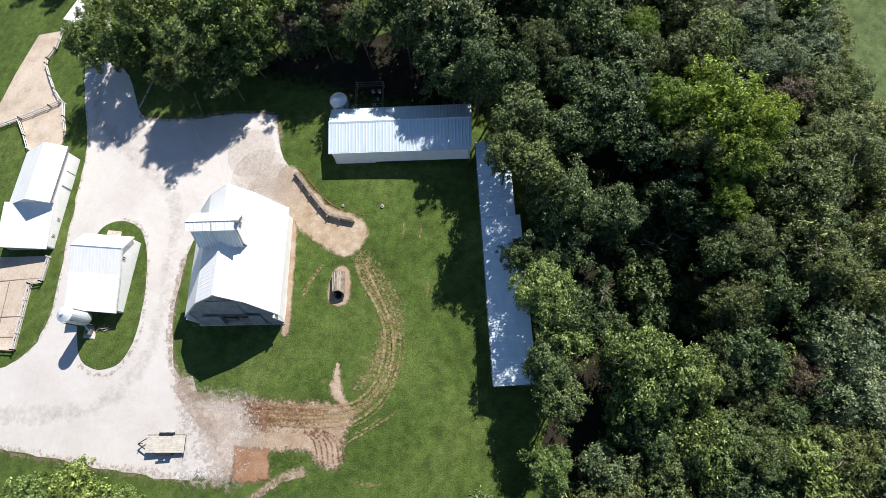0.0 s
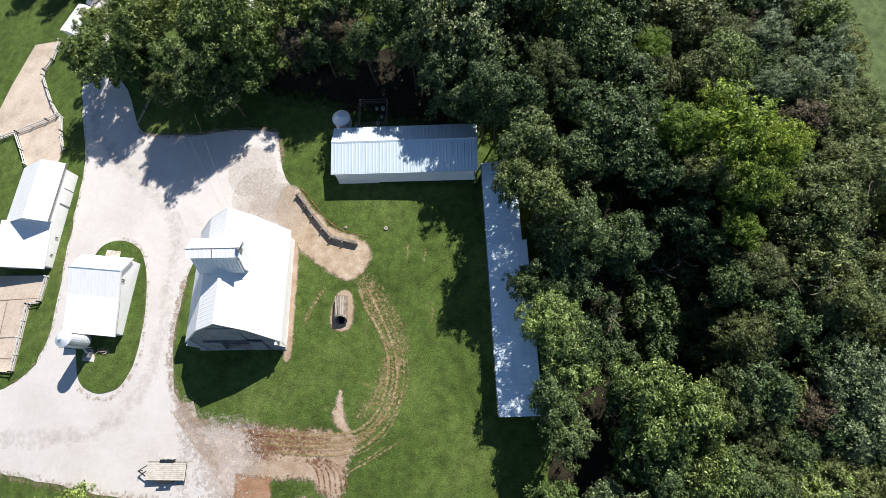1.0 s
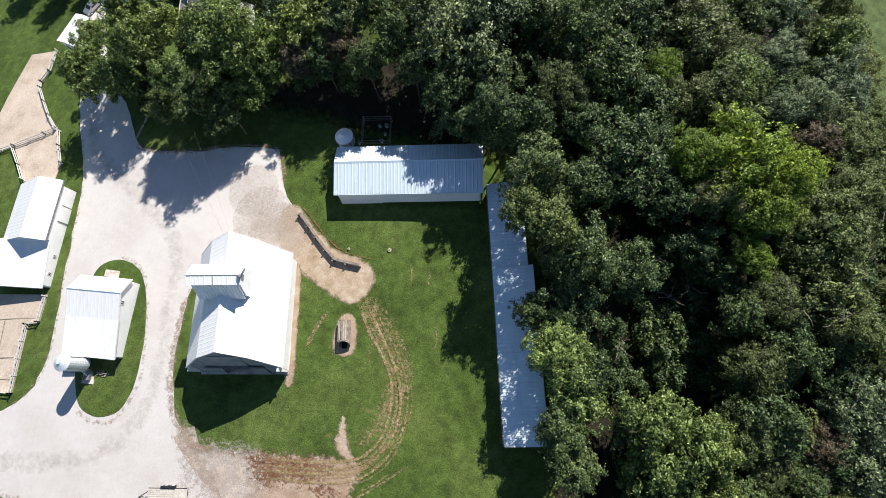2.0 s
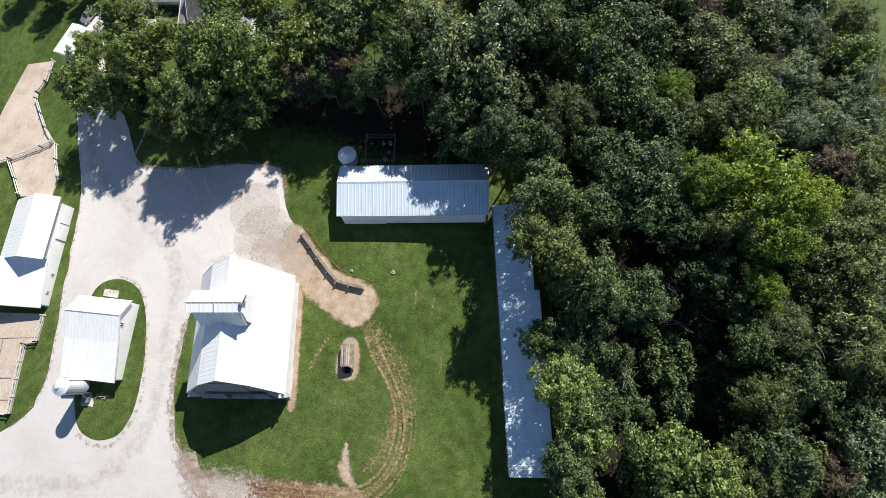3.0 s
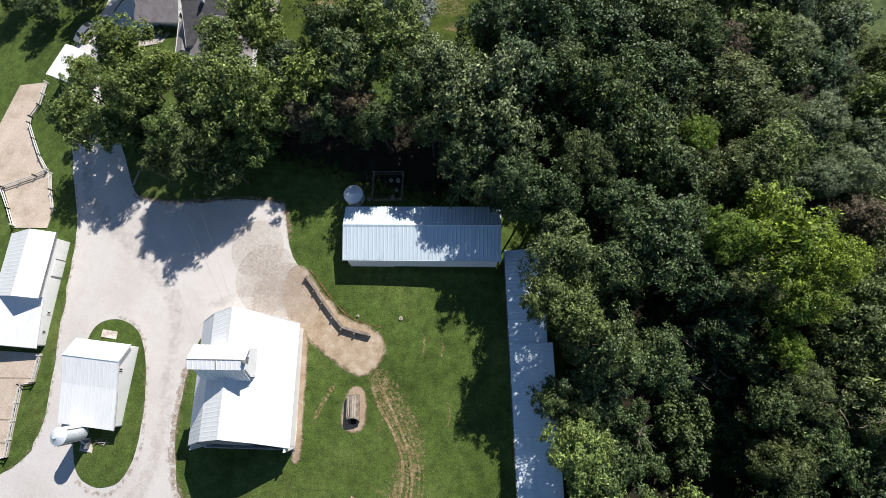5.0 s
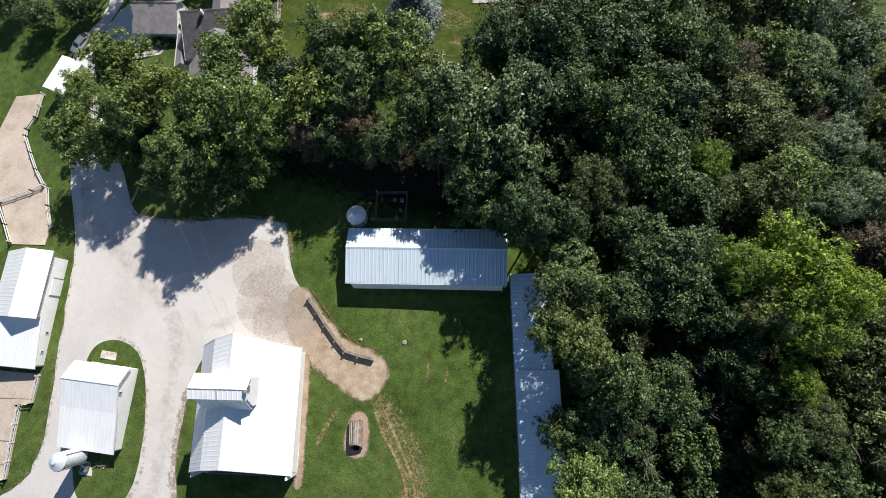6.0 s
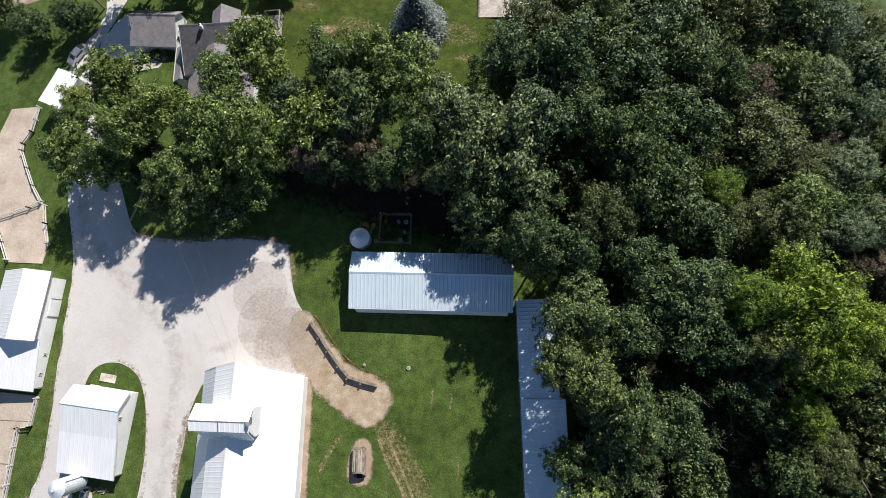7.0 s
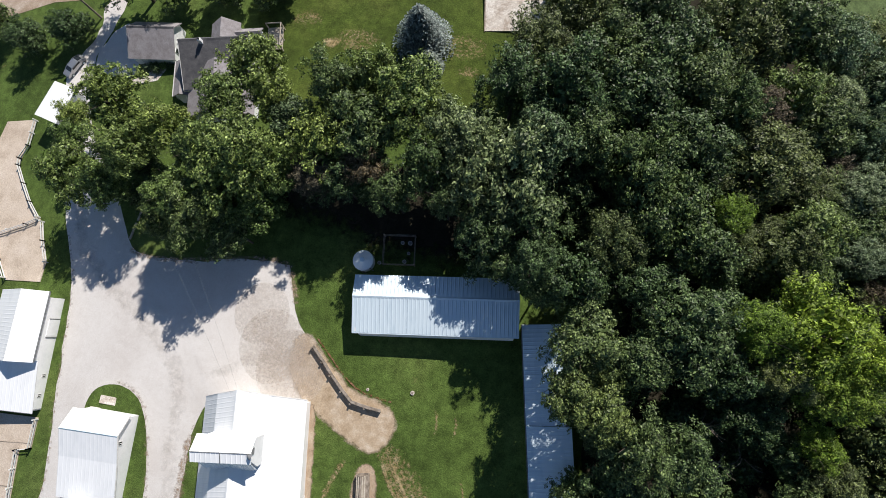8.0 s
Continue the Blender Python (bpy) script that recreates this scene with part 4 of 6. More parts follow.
# ---- timber retaining rail beside the ramp ----
def rail_fence():
    pts = [(-24.0, 27.3), (-22.7, 25.8), (-21.6, 24.4), (-20.2, 22.8), (-19.0, 21.6), (-17.4, 21.2), (-15.7, 20.9)]
    b = thing("guard_rail", -20, 23.5, "low weathered plank guard rail with posts beside the gravel ramp", "fence")
    ox, oy, oz = b.location
    for (x, y), (x2, y2) in zip(pts, pts[1:]):
        for h in (0.12, 0.33, 0.54):
            part("plank", add_beam(bmesh.new(), (x - ox, y - oy, zg(x, y) - oz + h), (x2 - ox, y2 - oy, zg(x2, y2) - oz + h), 0.1, 0.2), PALE_WOOD, b)
        s = math.hypot(x2 - x, y2 - y)
        nx, ny = (y - y2) / s * 0.13, (x2 - x) / s * 0.13
        part("cap_board", add_beam(bmesh.new(), (x - ox + nx, y - oy + ny, zg(x, y) - oz + 0.66), (x2 - ox + nx, y2 - oy + ny, zg(x2, y2) - oz + 0.66), 0.32, 0.05), WOOD, b, "weathered cap board")
        n = 1
        for k in range(n):
            px, py = x + (x2 - x) * k / n, y + (y2 - y) * k / n
            part("post", box(px - ox - 0.22, py - oy - 0.24, zg(px, py) - oz - 0.3, px - ox - 0.04, py - oy - 0.06, zg(px, py) - oz + 0.68, 0.01), WOOD, b)
    return b


def split_log():
    b = thing("log_trough", -16.85, 12.8, "weathered split log lying hollow side up on bare soil", "log", turn=4)
    # lower half runs further out at the south end than the top, so the hollow shows
    sides, rings = 16, []
    bm = bmesh.new()
    for k in range(9):
        f = k / 8
        ring = []
        for wall in (1.0, 0.78):
            for i in range(sides):
                a = 2 * math.pi * i / sides
                y0 = -1.25 + 0.42 * math.sin(a)
                y = y0 + (1.6 - y0) * f
                r = 0.66 * wall * (1 + 0.08 * noise.noise(Vector((math.cos(a) * 2, math.sin(a) * 2, y))))
                ring.append(bm.verts.new((r * math.cos(a) * 1.1, y, 0.6 + r * math.sin(a))))
        rings.append(ring)
    for a, c in zip(rings, rings[1:]):
        for i in range(sides):
            j = (i + 1) % sides
            bm.faces.new((a[i], a[j], c[j], c[i]))
            bm.faces.new((a[sides + j], a[sides + i], c[sides + i], c[sides + j]))
    for i in range(sides):
        j = (i + 1) % sides
        bm.faces.new((rings[0][i], rings[0][j], rings[0][sides + j], rings[0][sides + i]))
        bm.faces.new((rings[-1][i], rings[-1][j], rings[-1][sides + j], rings[-1][sides + i]))
    part("bark_shell", bm, WOOD, b, "grey cracked log")
    # near-black end and floor paint in the shade inside the log
    part("hollow", add_tube(bmesh.new(), (0, -0.86, 0.5), (0, -0.6, 0.5), 0.52, 0.5, 16), DARK, b, "dark hollow end")
    part("hollow_floor", box(-0.42, -1.55, 0.06, 0.42, -0.7, 0.2, 0.03), DARK, b, "near-black floor painting in the shade of the hollow")
    for k, x in enumerate((-0.56, -0.36, -0.14, 0.08, 0.3, 0.52)):
        part("plank", box(x - 0.09, -0.8 + 0.06 * (k % 3), 1.22 - x * x * 0.9, x + 0.09, 1.55 - 0.07 * (k % 2), 1.3 - x * x * 0.9, 0.02), (PALE_WOOD, PALE_WOOD, WOOD)[k % 3], b)
    part("split", box(-0.27, -0.7, 1.19, -0.23, 1.5, 1.235), DARK, b, "dark split along the log")
    return b


def trailer():
    b = thing("flatbed_trailer", -35.4, -5.7, "flatbed utility trailer with pale plank deck and black frame", "trailer", turn=2.5)
    part("frame", box(-2.3, -0.98, 0.42, 2.3, 0.98, 0.52), BLACK, b)
    for i in range(9):
        y = -0.92 + i * 0.205
        part("deck_board", box(-2.28, y, 0.524, 2.28, y + 0.185, 0.57), DECK_WOOD, b)
    for s in (-1, 1):
        for x in (-0.35, 0.45):
            w = part("wheel", add_tube(bmesh.new(), (x, s * 1.0, 0.33), (x, s * 1.22, 0.33), 0.33, 0.33, 16), RUBBER, b)
            part("rim", add_tube(bmesh.new(), (x, s * 1.18, 0.33), (x, s * 1.235, 0.33), 0.18, 0.18, 12), GREY_ROOF, w)
        part("fender", box(-0.8, s * 1.1 - 0.13, 0.68, 0.9, s * 1.1 + 0.13, 0.73, 0.02), BLACK, b)
        part("tongue", add_beam(bmesh.new(), (-2.3, s * 0.6, 0.45), (-3.3, 0, 0.45), 0.08, 0.1), BLACK, b)
    part("jack", add_tube(bmesh.new(), (-3.1, 0, 0.0), (-3.1, 0, 0.75), 0.05, 0.05, 8), BLACK, b)
    part("rear_rail", box(2.24, -0.98, 0.57, 2.3, 0.98, 0.62), DECK_WOOD, b)
    return b


def well_cap(x, y, r):
    b = thing("well_cap", x, y, "small pale concrete well cap set in the lawn", "well cap", "well caps")
    part("ring", add_tube(bmesh.new(), (0, 0, -0.1), (0, 0, 0.16), r, r * 0.94, 18), PALE_CONCRETE, b)
    part("cover", add_tube(bmesh.new(), (0, 0, 0.16), (0, 0, 0.22), r * 0.5, r * 0.45, 14), WOOD, b, "brown round cover")


rail_fence()
split_log()
trailer()
well_cap(-12.4, 23.1, 0.24)
well_cap(-17.4, 23.1, 0.17)


# ---- livestock pens ----
def pen_slab(name, outline, label):
    bm = bmesh.new()
    f = bm.faces.new([bm.verts.new((x, y, zg(x, y) + 0.1)) for x, y in outline])
    r = bmesh.ops.extrude_face_region(bm, geom=[f])
    for v in r["geom"]:
        if isinstance(v, bmesh.types.BMVert):
            v.co.z -= 0.5
    return tagged(mesh_object(name, bm, CONCRETE), label, "concrete pad", kind="structure")


pen_slab("pen_floor", [(-65.5, 16.6), (-57, 16.6), (-57.2, 13), (-58.8, 12.8), (-58.9, 4.2), (-68, 4.4), (-72, 16.6)], "worn tan concrete floor of the livestock pen")
pen_slab("pen_floor", [(-72.0, 54.4), (-67.2, 54.6), (-68.1, 48.6), (-68, 47.7), (-65, 43), (-62.8, 40.8), (-61.7, 38.7), (-60.3, 35.2), (-60.6, 32.6), (-66, 32.6), (-67.5, 35.3), (-69.5, 38.3), (-76, 36.4), (-74.6, 42.4), (-73.8, 47)], "worn tan concrete lot north of the hog house")


def board_fence(points, label, boards=(0.28, 0.62)):
    x0, y0 = points[0]
    b = thing("board_fence", x0, y0, label, "fence", "pen fences")
    ox, oy, oz = b.location
    for (x, y), (x2, y2) in zip(points, points[1:]):
        for h in boards:
            part("board", add_beam(bmesh.new(), (x - ox, y - oy, zg(x, y) - oz + h), (x2 - ox, y2 - oy, zg(x2, y2) - oz + h), 0.05, 0.13), PAINTED, b)
        n = max(1, round(math.hypot(x2 - x, y2 - y) / 2.4))
        for k in range(n + 1):
            px, py = x + (x2 - x) * k / n, y + (y2 - y) * k / n
            part("post", box(px - ox - 0.07, py - oy - 0.07, zg(px, py) - oz - 0.3, px - ox + 0.07, py - oy + 0.07, zg(px, py) - oz + 0.85), PAINTED, b)
    return b


board_fence([(-57, 16.4), (-57.2, 13.1), (-58.9, 12.8), (-58.9, 4.3), (-68, 4.5)], "white board fence round the concrete pen")
board_fence([(-67.0, 54.4), (-67.1, 50.7), (-68.0, 48.9), (-67.9, 47.9), (-66.3, 45.4), (-64.6, 42.9), (-62.8, 40.9)], "white board fence along the concrete lot")
board_fence([(-62.0, 40.3), (-61.2, 37.8), (-60.1, 35.1)], "short white board fence beside the drive")
board_fence([(-62.8, 40.6), (-64.4, 39.9), (-69.3, 38.3), (-75.8, 36.5)], "white board gate across the lot")
board_fence([(-69.5, 38.1), (-67.4, 35.2), (-65.9, 32.9)], "white board fence running to the hog house")


# ---- house group to the north-west ----
def gabled(parent, x0, x1, y0, y1, he, hr, roof, axis="x", over=0.4, ridge=0.5):
    """Walls and a pitched roof; the ridge runs along axis."""
    ym, xm = y0 + (y1 - y0) * ridge, (x0 + x1) / 2
    bm = bmesh.new()
    if axis == "x":
        add_prism(bm, [(y0, -1.0), (y1, -1.0), (y1, he), (ym, hr - 0.1), (y0, he)], "x", x0, x1)
    else:
        add_prism(bm, [(x0, -1.0), (x1, -1.0), (x1, he), (xm, hr - 0.1), (x0, he)], "y", y0, y1)
    part("wall", bm, SIDING, parent)
    o = over
    if axis == "x":
        dz = (hr - he) / (ym - y0) * o
        quads = (((x0 - o, y0 - o, he - dz), (x1 + o, y0 - o, he - dz), (x1 + o, ym, hr), (x0 - o, ym, hr)), ((x1 + o, y1 + o, he - dz), (x0 - o, y1 + o, he - dz), (x0 - o, ym, hr), (x1 + o, ym, hr)))
    else:
        dz = (hr - he) / (xm - x0) * o
        quads = (((x0 - o, y1 + o, he - dz), (x0 - o, y0 - o, he - dz), (xm, y0 - o, hr), (xm, y1 + o, hr)), ((x1 + o, y0 - o, he - dz), (x1 + o, y1 + o, he - dz), (xm, y1 + o, hr), (xm, y0 - o, hr)))
    for q in quads:
        part("roof", ribbed_slope(*q, pitch=50, rib=0.001, high=0.0, thick=0.12), roof, parent)


def small_white_shed():
    b = thing("white_shed", -62.2, 55.9, "small white gabled shed beside the drive", "shed", turn=-20)
    gabled(b, -1.55, 1.55, -2.4, 2.4, 2.5, 2.85, WHITE_ROOF, "y", 0.15)
    for x in (-0.7, 0.5):
        w = part("window", box(x - 0.36, -2.45, 0.7, x + 0.36, -2.41, 1.6), PAINTED, b, "white window frame")
        part("pane", box(x - 0.29, -2.47, 0.77, x + 0.29, -2.455, 1.53), GLASS, w)


def garage():
    b = thing("garage", -50.2, 64.6, "detached white garage with pale grey shingled roof", "garage", turn=0)
    gabled(b, -2.9, 2.9, -1.9, 2.9, 1.8, 3.1, PALE_SHINGLE, "x", 0.3, 0.72)
    part("garage_door", box(-2.96, -1.0, -0.3, -2.91, 1.8, 1.8), PAINTED, b, "white overhead door")
    for y in (-0.6, 0.7):
        w = part("window", box(2.9, y - 0.36, 0.6, 2.95, y + 0.36, 1.5), PAINTED, b, "white window frame")
        part("pane", box(2.955, y - 0.29, 0.67, 2.97, y + 0.29, 1.43), GLASS, w)
    part("side_door", box(-1.9, -1.96, -0.3, -1.0, -1.91, 1.6), PAINTED, b, "white door under the south eave")
    part("ridge_cap", add_prism(bmesh.new(), [(1.35, 3.02), (1.56, 3.14), (1.77, 3.0), (1.56, 3.08)], "x", -3.2, 3.2), SHINGLE, b)


def house():
    b = thing("farmhouse", -39.7, 61.4, "farmhouse with dark shingled roof and pale cross gables", "house", turn=5)
    gabled(b, -3.9, 4.2, -3.6, 2.9, 3.0, 5.0, SHINGLE, "x", 0.3, 0.8)
    gabled(b, -3.5, 4.3, -7.0, -1.2, 2.7, 4.7, PALE_SHINGLE, "y", 0.4)
    gabled(b, -1.2, 2.0, 2.9, 5.0, 2.7, 3.9, PALE_SHINGLE, "y", 0.3)
    gabled(b, 2.0, 4.8, 2.9, 4.4, 2.4, 3.0, PALE_SHINGLE, "x", 0.25)
    gabled(b, -6.0, -4.0, -4.0, 0.4, 2.1, 2.7, PALE_SHINGLE, "y", 0.2)
    part("ridge_cap", add_prism(bmesh.new(), [(1.38, 4.92), (1.6, 5.04), (1.82, 4.88), (1.6, 4.98)], "x", -4.3, 4.6), SHINGLE, b)
    for y in (-3.95,):
        part("fascia", box(-4.3, y - 0.03, 2.64, 4.6, y + 0.03, 2.8), PAINTED, b, "white eave board")
    part("fascia", add_beam(bmesh.new(), (-4.26, -3.95, 2.8), (-4.26, 1.6, 4.94), 0.05, 0.16), PAINTED, b, "white rake board")
    part("fascia", box(-6.24, -4.2, 1.95, -6.2, 0.6, 2.1), PAINTED, b, "white eave board")
    ch = part("chimney", box(-1.5, 1.0, 4.2, -1.1, 1.4, 5.5, 0.02), SIDING, b, "pale chimney")
    part("flue", add_tube(bmesh.new(), (-1.3, 1.2, 5.5), (-1.3, 1.2, 5.75), 0.12, 0.12, 10), BLACK, ch)
    for y in (-5.6, -4.2, -2.9):
        part("roof_vent", box(-1.25, y - 0.16, 3.75, -0.9, y + 0.16, 4.15), PAINTED, b)
    part("porch_step", box(-6.9, -3.4, -0.6, -6.05, -1.6, 0.2), PALE_CONCRETE, b, "pale concrete step")
    for x in (5.0, 7.0):
        for y in (2.6, 4.2, 5.8):
            part("deck_post", box(x - 0.06, y - 0.06, -0.5, x + 0.06, y + 0.06, 1.5), PALE_WOOD, b)
    for i in range(10):
        part("deck_board", box(4.95, 2.6 + i * 0.32, 0.5, 7.05, 2.89 + i * 0.32, 0.55), PALE_WOOD, b)
    part("deck_rail", box(4.95, 5.75, 1.4, 7.05, 5.85, 1.52), PALE_WOOD, b)
    part("deck_rail", box(6.95, 2.6, 1.4, 7.05, 5.75, 1.52), PALE_WOOD, b)


def house_path():
    b = thing("garden_path", -50.6, 60.5, "pale concrete path between the garage and the farmhouse", "path", turn=12)
    for i in range(5):
        part("paving_slab", box(-3.2 + i * 1.22, -0.45, -0.3, -2.02 + i * 1.22, 0.45, 0.07, 0.02), PALE_CONCRETE, b)
    for i in range(3):
        part("paving_slab", box(1.9, 0.5 + i * 0.92, -0.3, 2.9, 1.38 + i * 0.92, 0.07, 0.02), PALE_CONCRETE, b)
    for i in range(2):
        part("paving_slab", box(0.7 - i * 1.22, 0.5, -0.3, 1.86 - i * 1.22, 1.38, 0.07, 0.02), PALE_CONCRETE, b)


def utility_pole():
    b = thing("utility_pole", -61.1, 70.3, "grey timber utility pole beside the drive", "pole")
    part("mast", add_tube(bmesh.new(), (0, 0, -0.5), (0, 0, 9.5), 0.15, 0.1, 10), WOOD, b)
    part("crossarm", box(-0.9, -0.06, 8.7, 0.9, 0.06, 8.85), WOOD, b)
    for x in (-0.75, 0, 0.75):
        part("insulator", add_tube(bmesh.new(), (x, 0, 8.85), (x, 0, 9.05), 0.05, 0.04, 8), PAINTED, b)


def car():
    b = thing("car", -62.9, 62.4, "silver hatchback parked on the gravel drive", "car", turn=-30)
    b.scale = (0.66, 0.84, 0.7)
    bm = bmesh.new()
    prof = [(-2.1, 0.35), (-2.15, 0.75), (-2.0, 0.95), (-1.2, 1.05), (-0.6, 1.45), (0.9, 1.5), (1.75, 1.1), (2.05, 0.95), (2.1, 0.4)]
    add_prism(bm, prof, "x", -0.85, 0.85)
    bmesh.ops.bevel(bm, geom=bm.edges[:], offset=0.08, segments=2, affect="EDGES")
    part("body", bm, CARPAINT, b)
    part("windscreen", add_prism(bmesh.new(), [(-1.19, 1.08), (-0.62, 1.475), (-0.56, 1.45), (-1.1, 1.06)], "x", -0.68, 0.68), GLASS, b, "dark windscreen")
    part("rear_window", add_prism(bmesh.new(), [(1.0, 1.5), (1.7, 1.16), (1.66, 1.1), (0.95, 1.46)], "x", -0.65, 0.65), GLASS, b, "dark rear window")
    for s in (-1, 1):
        part("side_window", box(s * 0.86 - 0.02, -0.6, 1.05, s * 0.86 + 0.02, 1.0, 1.38), GLASS, b)
        part("headlight", box(s * 0.6 - 0.18, -2.17, 0.65, s * 0.6 + 0.18, -2.1, 0.8), GLASS, b)
        for y in (-1.35, 1.3):
            w = part("wheel", add_tube(bmesh.new(), (s * 0.68, y, 0.32), (s * 0.88, y, 0.32), 0.32, 0.32, 18), RUBBER, b)
            part("rim", add_tube(bmesh.new(), (s * 0.85, y, 0.32), (s * 0.9, y, 0.32), 0.19, 0.19, 12), GREY_ROOF, w)


small_white_shed()
garage()
house()
house_path()
utility_pole()
car()


def slab_foundation():
    b = thing("foundation_slab", -3.4, 72.4, "stained pale concrete foundation slab left on the lawn", "concrete slab", turn=2)
    part("slab", box(-3.6, -3.7, -0.9, 4.2, 6, 0.55), PALE_CONCRETE, b)
    part("kerb", box(-3.75, -3.8, -0.9, -3.61, 6, 0.62), WOOD, b, "dark timber edging")


slab_foundation()


# ---- clutter ----
def hopper_pad():
    b = thing("concrete_pad", -48.3, 6.6, "small concrete pad with dark feed hopper below the bin", "concrete pad", turn=-4)
    part("pad", box(-0.8, -0.7, -0.3, 0.8, 0.8, 0.12, 0.02), PALE_CONCRETE, b)
    part("hopper", box(-0.35, -0.3, 0.12, 0.35, 0.4, 0.6, 0.04), TRIM, b, "dark steel hopper")
    part("auger", add_tube(bmesh.new(), (0.1, 0.2, 0.5), (-0.4, 1.0, 1.5), 0.09, 0.09, 8), BIN_STEEL, b)


def scrap_pile():
    b = thing("scrap_pile", -46.4, 7.2, "loose pile of sticks and scrap by the granary wall", "clutter")
    rng = random.Random(8)
    for i in range(9):
        a = rng.uniform(0, 3.14)
        x, y, z = rng.uniform(-0.6, 0.6), rng.uniform(-0.25, 0.25), 0.05 + 0.03 * i
        part("stick", add_beam(bmesh.new(), (x - 0.5 * math.cos(a), y - 0.35 * math.sin(a), z), (x + 0.5 * math.cos(a), y + 0.35 * math.sin(a), z + 0.06), 0.06, 0.05), (PALE_WOOD, WOOD)[i % 2], b)


def wire_pen():
    b = thing("wire_pen", -15.0, 38.8, "small wire pen on posts in the shade behind the shed", "pen")
    corners = [(-2.0, 1.7), (1.6, 1.8), (1.7, -1.6), (-1.9, -1.7)]
    for i, (x, y) in enumerate(corners):
        x2, y2 = corners[(i + 1) % 4]
        part("post", box(x - 0.05, y - 0.05, -0.4, x + 0.05, y + 0.05, 1.3), WOOD, b)
        for h in (0.4, 0.8, 1.25):
            part("rail", add_beam(bmesh.new(), (x, y, h), (x2, y2, h), 0.04, 0.05), WOOD, b)


def bucket(x, y, r, turn):
    b = thing("bucket", x, y, "white plastic bucket on the shaded ground", "bucket", "buckets", turn)
    bm = bmesh.new()
    add_tube(bm, (0, 0, 0), (0, 0, 2 * r), r * 0.85, r, 14)
    part("body", bm, PAINTED, b)
    part("opening", add_tube(bmesh.new(), (0, 0, 2 * r + 0.004), (0, 0, 2 * r + 0.01), r * 0.85, r * 0.85, 14), TRIM, b)


def landscape_beam(x, y, x2, y2):
    b = thing("landscape_timber", x, y, "weathered landscape timber lying at the edge of the drive", "timber", "drive timbers")
    part("beam", add_beam(bmesh.new(), (0, 0, 0.1), (x2 - x, y2 - y, 0.1 + zg(x2, y2) - zg(x, y)), 0.2, 0.2), PALE_WOOD, b)


def sheet_heap(x, y):
    """Crumpled pale sheets left against the end of the lean-to."""
    b = thing("sheet_heap", x, y, "heap of crumpled pale plastic sheets under the tree", "clutter")
    rng = random.Random(3)
    for i in range(12):
        bm = bmesh.new()
        grid = bmesh.ops.create_grid(bm, x_segments=4, y_segments=4, size=rng.uniform(0.25, 0.5))
        for v in grid["verts"]:
            v.co.z += rng.uniform(-0.12, 0.12)
        m = pose(rng.uniform(-0.8, 0.8), rng.uniform(-0.7, 0.7), rng.uniform(0.3, 1.5), rng.uniform(-30, 30), rng.uniform(-30, 30), rng.uniform(0, 360))
        bmesh.ops.transform(bm, matrix=m, verts=bm.verts)
        bmesh.ops.solidify(bm, geom=bm.faces[:], thickness=0.02)
        part("sheet", bm, PAINTED if i % 3 else SHEET_PINK, b)
    part("pallet_stack", box(-0.9, -0.8, -0.3, 0.9, 0.8, 0.45, 0.02), WOOD, b, "grey timber stack below the sheets")


def door_slab(x, y):
    b = thing("concrete_step", x, y, "pale concrete slab in the grass behind the granary", "concrete pad", turn=-5)
    part("slab", box(-1.0, -0.45, -0.3, 1.0, 0.45, 0.16, 0.02), PALE_CONCRETE, b)


door_slab(-48.0, 19.4)
sheet_heap(7.0, 4.3)
hopper_pad()
scrap_pile()
wire_pen()
for q in ((-14.9, 39.8, 0.2, 0), (-14.0, 39.8, 0.24, 40), (-14.1, 38.6, 0.18, 80), (-14.5, 37.6, 0.22, 20), (-17.4, 37.3, 0.2, 10)):
    bucket(*q)
landscape_beam(-47.2, 46.2, -47.8, 43.6)
landscape_beam(-47.9, 43.3, -48.4, 40.9)
landscape_beam(-48.5, 40.6, -49.0, 38.5)
for x0, y0, x1, y1 in ((-65, 13.2, -57.4, 13.6), (-64.5, 8.3, -59.2, 8.6), (-64.5, 5.8, -59.2, 5.9), (-62.2, 5, -62.6, 13.2)):
    patch("floor_joint", ribbon(curve_points([(x0, y0), ((x0 + x1) / 2, (y0 + y1) / 2 + 0.03), (x1, y1)], 4), 0.09), WOOD, 0.106, label="dark joint in the pen concrete", category="joint")


def overhead_wire(a, b, sag):
    """A cable slung from the barn hood to the trees beside the drive."""
    e = thing("overhead_wire", a[0], a[1], "thin dark overhead wire slung from the barn", "cable", "barn wires")
    z0 = zg(a[0], a[1])
    for k in range(10):
        p, q = ((a[0] + (b[0] - a[0]) * f - a[0], a[1] + (b[1] - a[1]) * f - a[1], a[2] + (b[2] - a[2]) * f - 4 * sag * f * (1 - f) - z0) for f in (k / 10, (k + 1) / 10))
        part("strand", add_tube(bmesh.new(), p, q, 0.006, 0.006, 6), BLACK, e)


overhead_wire((-29.4, 22.3, 7.0), (-42.6, 42.6, 7.4), 0.5)
overhead_wire((-28.7, 22.4, 6.9), (-39.4, 42.4, 7.2), 0.5)


